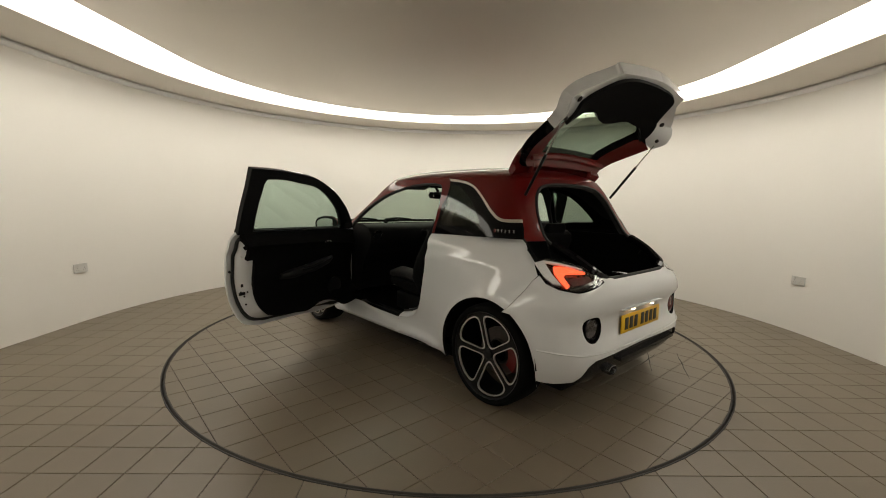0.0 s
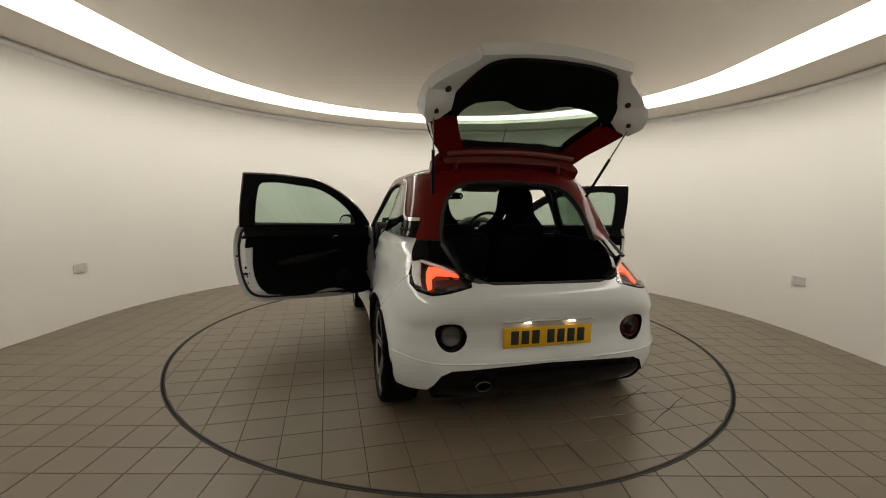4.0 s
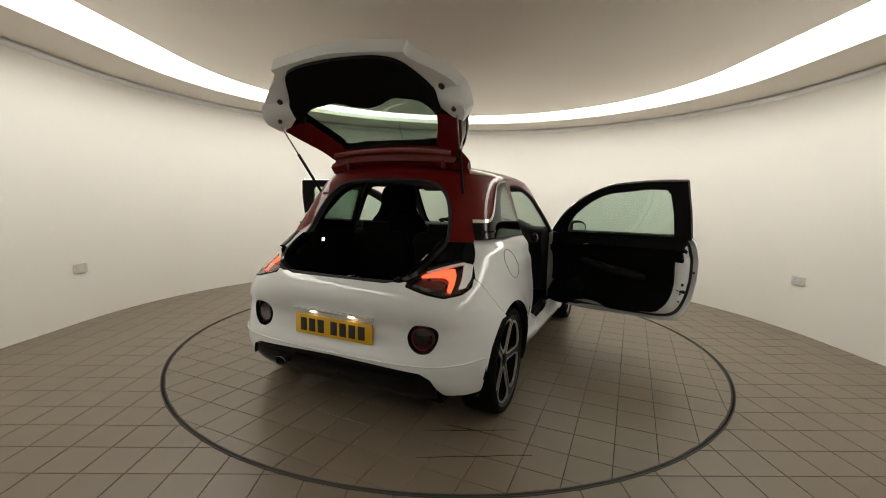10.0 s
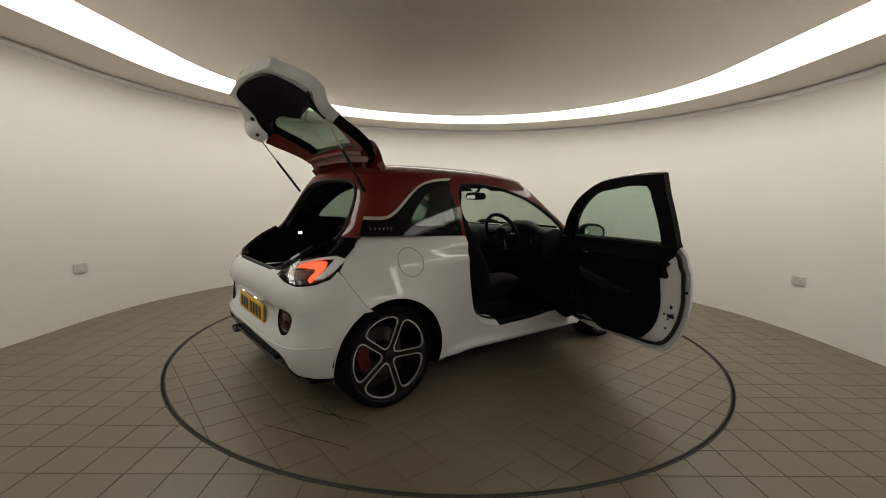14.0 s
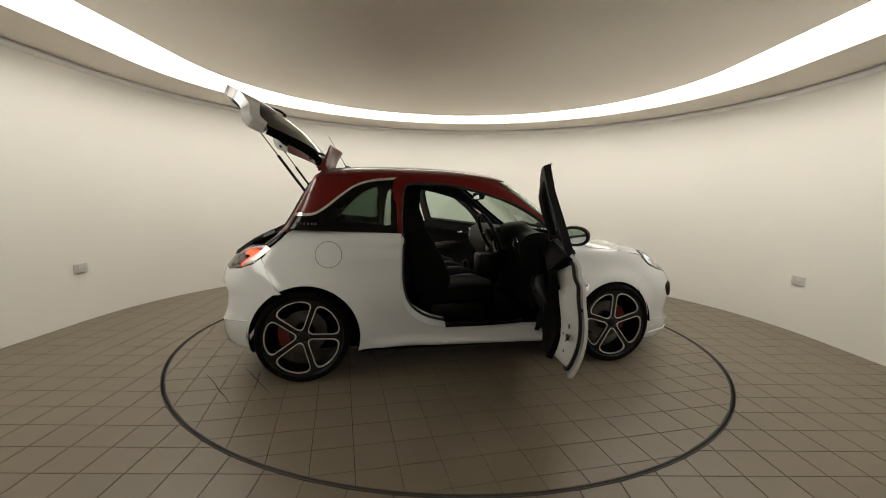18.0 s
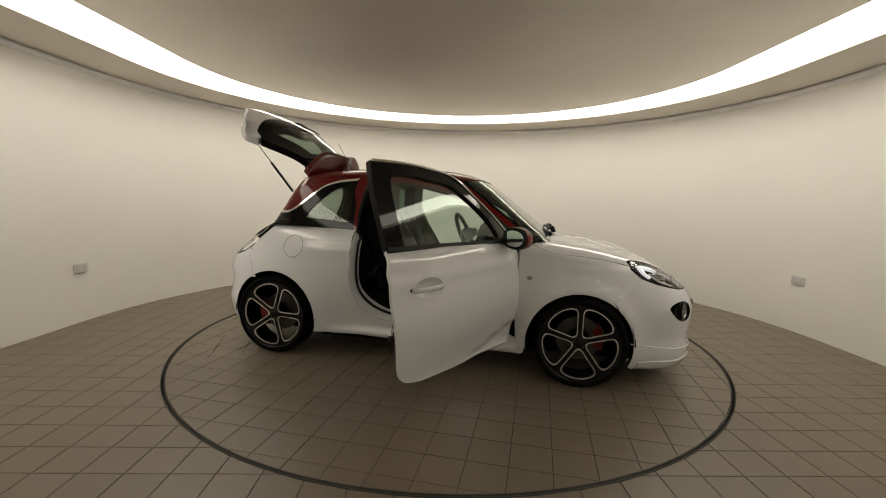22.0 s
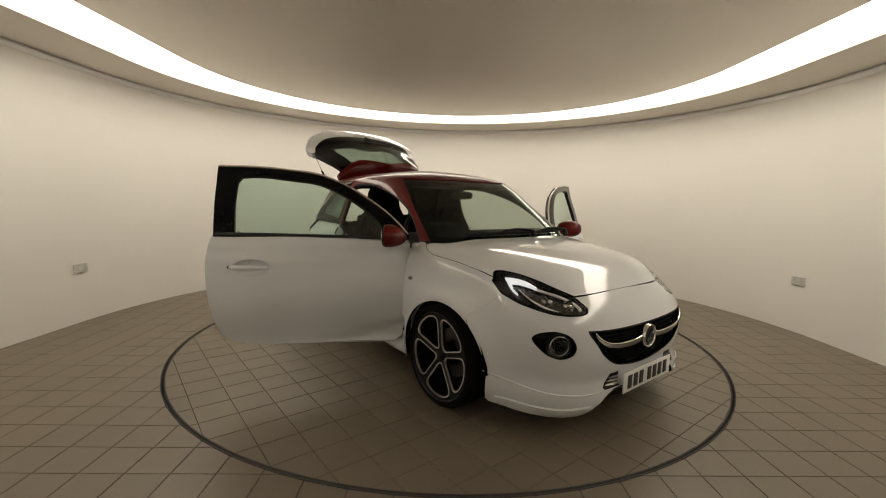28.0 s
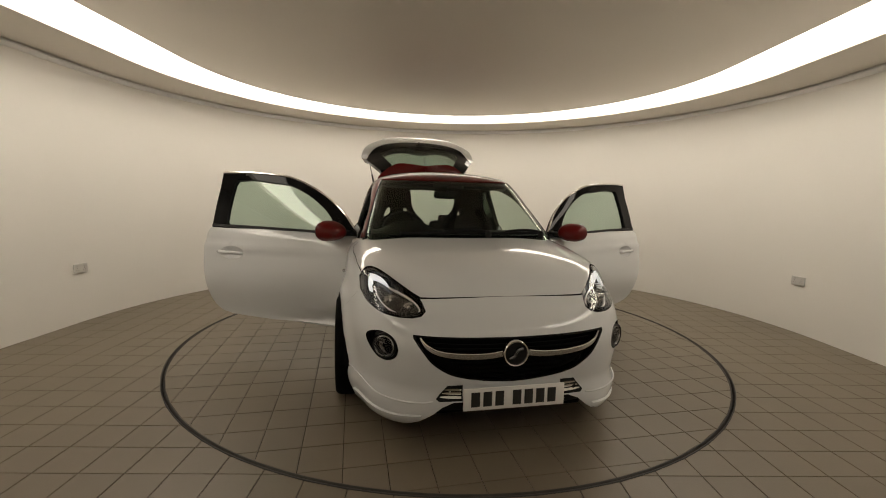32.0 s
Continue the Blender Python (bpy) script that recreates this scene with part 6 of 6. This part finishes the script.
def front_seat(y):
    """A sports seat with a one-piece back, side bolsters and two belt slots."""
    outline = [(0.16, 0.46), (0.225, 0.55), (0.262, 0.68), (0.268, 0.80), (0.262, 0.95), (0.225, 1.05), (0.165, 1.12), (0.140, 1.20), (0.134, 1.28), (0.10, 1.335), (0.0, 1.345)]
    full = bend(outline, per=3)
    full = full + [(-a, b) for a, b in full[:-1][::-1]]

    def rear(b):
        return np.interp(b, [0.45, 0.607, 0.80, 1.02, 1.29, 1.345], [0.815, 0.775, 0.737, 0.716, 0.732, 0.745])

    def surf(a, b, off):
        return np.stack([rear(b) + 0.05 + 0.12 * np.clip(np.abs(a) - 0.14, 0, 1) * np.interp(b, [0.5, 0.7, 1.0, 1.12], [0.4, 1, 1, 0.2]) + off, y + a, b], -1)
    slots = [bend([(q * 0.062, 1.10), (q * 0.112, 1.06), (q * 0.125, 1.085), (q * 0.10, 1.135), (q * 0.070, 1.15)], True, 4) for q in (1, -1)]
    ob = sheet("front_seat_back", full, surf, [MATT], CAR, 0.10, off=0.05, holes=slots, step=0.04, label="black one-piece sports seat back")[0]
    for q in (1, -1):
        wing = []
        for z, front, out, half in ((0.52, 1.02, 0.215, 0.030), (0.60, 1.065, 0.222, 0.045), (0.68, 1.050, 0.222, 0.050), (0.78, 1.005, 0.220, 0.048), (0.86, 0.960, 0.215, 0.045), (0.95, 0.905, 0.205, 0.040), (1.03, 0.868, 0.180, 0.036),
                                    (1.10, 0.850, 0.150, 0.030), (1.20, 0.818, 0.110, 0.028), (1.28, 0.790, 0.090, 0.024), (1.315, 0.77, 0.080, 0.012)):
            back = float(rear(z)) + 0.01
            wing.append((((front + back) / 2, y + q * out, z), (front - back) / 2, half, (1, 0, 0), (0, 1, 0), 2.8))
        part("bolster", loft(wing, 18), MATT, ob, "raised side bolster")
    sheet("centre_panel", [(0.12, 0.58), (0.14, 0.8), (0.12, 1.0), (-0.12, 1.0), (-0.14, 0.8), (-0.12, 0.58)], surf, [LEATHER], ob, 0.03, off=0.063, step=0.04, label="dark grey centre panel")
    bm = loft([((x, y, z), w, d, (0, 1, 0), (0, 0, 1), 3.5) for x, z, w, d in ((0.84, 0.48, 0.20, 0.05), (0.90, 0.490, 0.235, 0.075), (1.15, 0.505, 0.24, 0.075), (1.34, 0.530, 0.235, 0.07), (1.41, 0.525, 0.22, 0.04))], 28)
    part("seat_cushion", bm, MATT, ob, "black seat cushion")
    for q in (1, -1):
        bm = loft([((x, y + q * 0.205, z), 0.045, d, (0, 1, 0), (0, 0, 1), 2.5) for x, z, d in ((0.90, 0.585, 0.03), (1.05, 0.605, 0.05), (1.25, 0.615, 0.05), (1.38, 0.59, 0.03))], 14)
        part("cushion_bolster", bm, LEATHER, ob, "grey cushion bolster")
    bm = bmesh.new()
    box(bm, 0.92, 1.35, y - 0.20, y + 0.20, 0.286, 0.44, 0.02)
    part("seat_base", bm, BLACK, ob)
    for q in (-0.155, -0.06, 0.06, 0.155):
        bm = bmesh.new()
        tube(bm, bend([(0.93, y + q, 0.568), (1.10, y + q, 0.579), (1.30, y + q, 0.602), (1.395, y + q, 0.585)], per=4), 0.006, 6)
        part("piping", bm, PIPING, ob, "light grey seat piping")


front_seat(0.365)
front_seat(-0.365)
# dashboard
sec = [(1.97, 0.93), (1.85, 0.985), (1.72, 1.000), (1.62, 0.985), (1.56, 0.94), (1.54, 0.88), (1.56, 0.80), (1.62, 0.72), (1.68, 0.60), (1.72, 0.40), (1.95, 0.35)]
bm = bmesh.new()
rings = []
for k in range(33):
    y = -0.69 + 1.38 * k / 32
    hood = 0.068 * math.exp(-((y + 0.36) / 0.17) ** 4)
    rings.append([(x + 0.03 * (abs(y) / 0.7) ** 2 * (x < 1.7) - 0.02 * (hood > 0.02) * (1.54 < x < 1.7), y, z + (hood if 1.55 < x < 1.75 and z > 0.9 else 0)) for x, z in bend(sec, per=2)])
strip(bm, rings, close=True, caps=True)
bmesh.ops.recalc_face_normals(bm, faces=bm.faces)
DASH = part("dashboard", bm, BLACK, CAR, "black dashboard")
for y in (-0.62, -0.10, 0.10, 0.62):
    bm = lathe([(0.044, 0), (0.046, 0.012), (0.036, 0.014), (0.030, 0.0), (0.0005, 0.0)], 28)
    bmesh.ops.transform(bm, matrix=Matrix.Translation((1.553 + 0.02 * (abs(y) > 0.5), y, 0.905)) @ Matrix.Rotation(radians(90), 4, "Z"), verts=bm.verts)
    part("air_vent", bm, SATIN if abs(y) > 0.5 else DARKALLOY, DASH, "round air vent")
bm = bmesh.new()
box(bm, 1.552, 1.565, -0.09, 0.09, 0.775, 0.865, 0.004)
part("centre_screen", bm, GLOSS, DASH, "dark centre screen")
for dy in (-0.075, 0.075):
    bm = lathe([(0.05, 0), (0.053, 0.018), (0.046, 0.02), (0.042, 0.005), (0.0005, 0.004)], 30)
    bmesh.ops.transform(bm, matrix=Matrix.Translation((1.575, -0.36 + dy, 0.955)) @ Matrix.Rotation(radians(90), 4, "Z") @ Matrix.Rotation(radians(12), 4, "X"), verts=bm.verts)
    part("dial", bm, DARKALLOY, DASH, "instrument dial")
bm = bmesh.new()
box(bm, 1.555, 1.562, -0.345, -0.325, 0.925, 0.935)
part("warning_light", bm, DASHGLOW, DASH, "small red warning light", smooth=False)
bm = bmesh.new()
box(bm, 1.10, 1.62, -0.10, 0.10, 0.285, 0.50, 0.03)
box(bm, 1.45, 1.66, -0.095, 0.095, 0.48, 0.76, 0.03)
part("centre_console", bm, BLACK, CAR, "black centre console")
bm = loft([((x, 0, z), r, r, (1, 0, 0), (0, 1, 0), 2) for x, z, r in ((1.37, 0.49, 0.035), (1.36, 0.55, 0.014), (1.355, 0.62, 0.010), (1.35, 0.64, 0.02), (1.348, 0.665, 0.024), (1.347, 0.685, 0.012))], 14)
part("gear_lever", bm, BLACK, CAR, "black gear lever")
bm = loft([((x, -0.03 + 0.06 * k, z), 0.014, 0.012, (0, 1, 0), (0, 0, 1), 2.5) for k, (x, z) in enumerate(((1.13, 0.50), (1.20, 0.525), (1.27, 0.53)))], 10)
part("handbrake", bm, SATIN, CAR)
# steering wheel, on the right
m = Matrix.Translation((1.440, -0.36, 0.955)) @ Matrix.Rotation(radians(-24), 4, "Y")
bm = bmesh.new()
tube(bm, [m @ Vector((0, 0.178 * math.cos(t), (0.178 if math.sin(t) > -0.75 else 0.165) * math.sin(t))) for t in (2 * math.pi * k / 40 for k in range(40))], 0.016, 10, closed=True)
SW = part("steering_wheel", bm, BLACK, CAR, "black leather steering wheel with bright spokes")
for a in (0, 180, 270):
    bm = bmesh.new()
    t = radians(a)
    tube(bm, [m @ Vector((0.02, 0.05 * math.cos(t), 0.05 * math.sin(t))), m @ Vector((0.0, 0.165 * math.cos(t), 0.165 * math.sin(t)))], (0.008, 0.016), 8)
    part("spoke", bm, SATIN, SW, "bright spoke")
bm = loft([(m @ Vector((x, 0, 0)), r, r * 0.9, m.to_3x3() @ Vector((0, 1, 0)), m.to_3x3() @ Vector((0, 0, 1)), 2.6) for x, r in ((0.10, 0.03), (0.04, 0.05), (0.0, 0.065), (-0.012, 0.055), (-0.016, 0.03))], 24)
part("airbag_cover", bm, BLACK, SW)
# rear-view mirror
bm = loft([((1.455, y, 1.275), 0.022, h, (1, 0, 0), (0, 0, 1), 3) for y, h in ((-0.115, 0.012), (-0.105, 0.030), (0.0, 0.036), (0.105, 0.030), (0.115, 0.012))], 18)
RV = part("rear_view_mirror", bm, BLACK, CAR, "black rear-view mirror")
bm = bmesh.new()
box(bm, 1.429, 1.433, -0.095, 0.095, 1.250, 1.300, 0.001)
part("mirror_glass", bm, MIRROR, RV)
bm = bmesh.new()
tube(bm, [(1.46, 0, 1.30), (1.50, 0, 1.345), (1.56, 0, 1.385)], 0.012, 8)
part("stalk", bm, BLACK, RV)
# sun visors
for s in (1, -1):
    bm = loft([((1.47, s * y, 1.352), 0.075, 0.010, (0.8, 0, -0.35), (0, 0, 1), 3) for y in (0.13, 0.16, 0.46, 0.49)], 16)
    part("sun_visor", bm, ROOFLINING, CAR, "grey sun visor")


# ---- pieces of the floors ----
lay_tiles(TURNTABLE, 0.2027, 0.10, 0.10, radians(0.4), lambda x, y: math.hypot(x, y) < DISC_R + 0.2,
          lambda p: clip_circle(p, DISC_R - 0.008, True), (0.0, 0.0))
lay_tiles(FLOOR, 0.2, 0.1, 0.1, radians(2.4), lambda x, y: (math.hypot(x, max(0, y, TAIL - y)) if y > 0 or y < TAIL else abs(x)) < ROOM_R + 0.12 and math.hypot(x, y) > DISC_R - 0.2
          and abs(x) < ROOM_R + 0.12 and (y > TAIL or math.hypot(x, y - TAIL) < ROOM_R + 0.12),
          lambda p: clip_circle(p, RING_R + 0.007, False), (0.0, -3.4))

# cracks across a few tiles of the turntable
for a, b in (((-0.661, -0.588), (-0.389, -1.088)), ((-0.429, -0.512), (-0.197, -0.96)), ((-0.319, -0.575), (-0.292, -0.90))):
    p, q = Vector((*a, 0.0)) + OFF, Vector((*b, 0.0)) + OFF
    side = (q - p).cross(Vector((0, 0, 1))).normalized()
    bm = bmesh.new()
    rings = []
    for k in range(9):
        c = p.lerp(q, k / 8) + side * random.uniform(-0.004, 0.004)
        w = 0.0035 * (1 - 0.8 * abs(k / 4 - 1))
        rings.append([tuple(c + side * d + Vector((0, 0, h))) for d, h in ((-w, -0.002), (-w, 0.0012), (w, 0.0012), (w, -0.002))])
    strip(bm, rings, close=True, caps=True)
    part("crack", bm, GAPBLACK, TURNTABLE, "dark crack across the tiles", smooth=False)


def motions():
    rows = [(float(t), pose(0, 0, 0, 0, 0, TURN_START + TURN_RATE * t)) for t in range(33)]
    walk(TURNTABLE, rows)
    walk(CAR, rows)


motions()
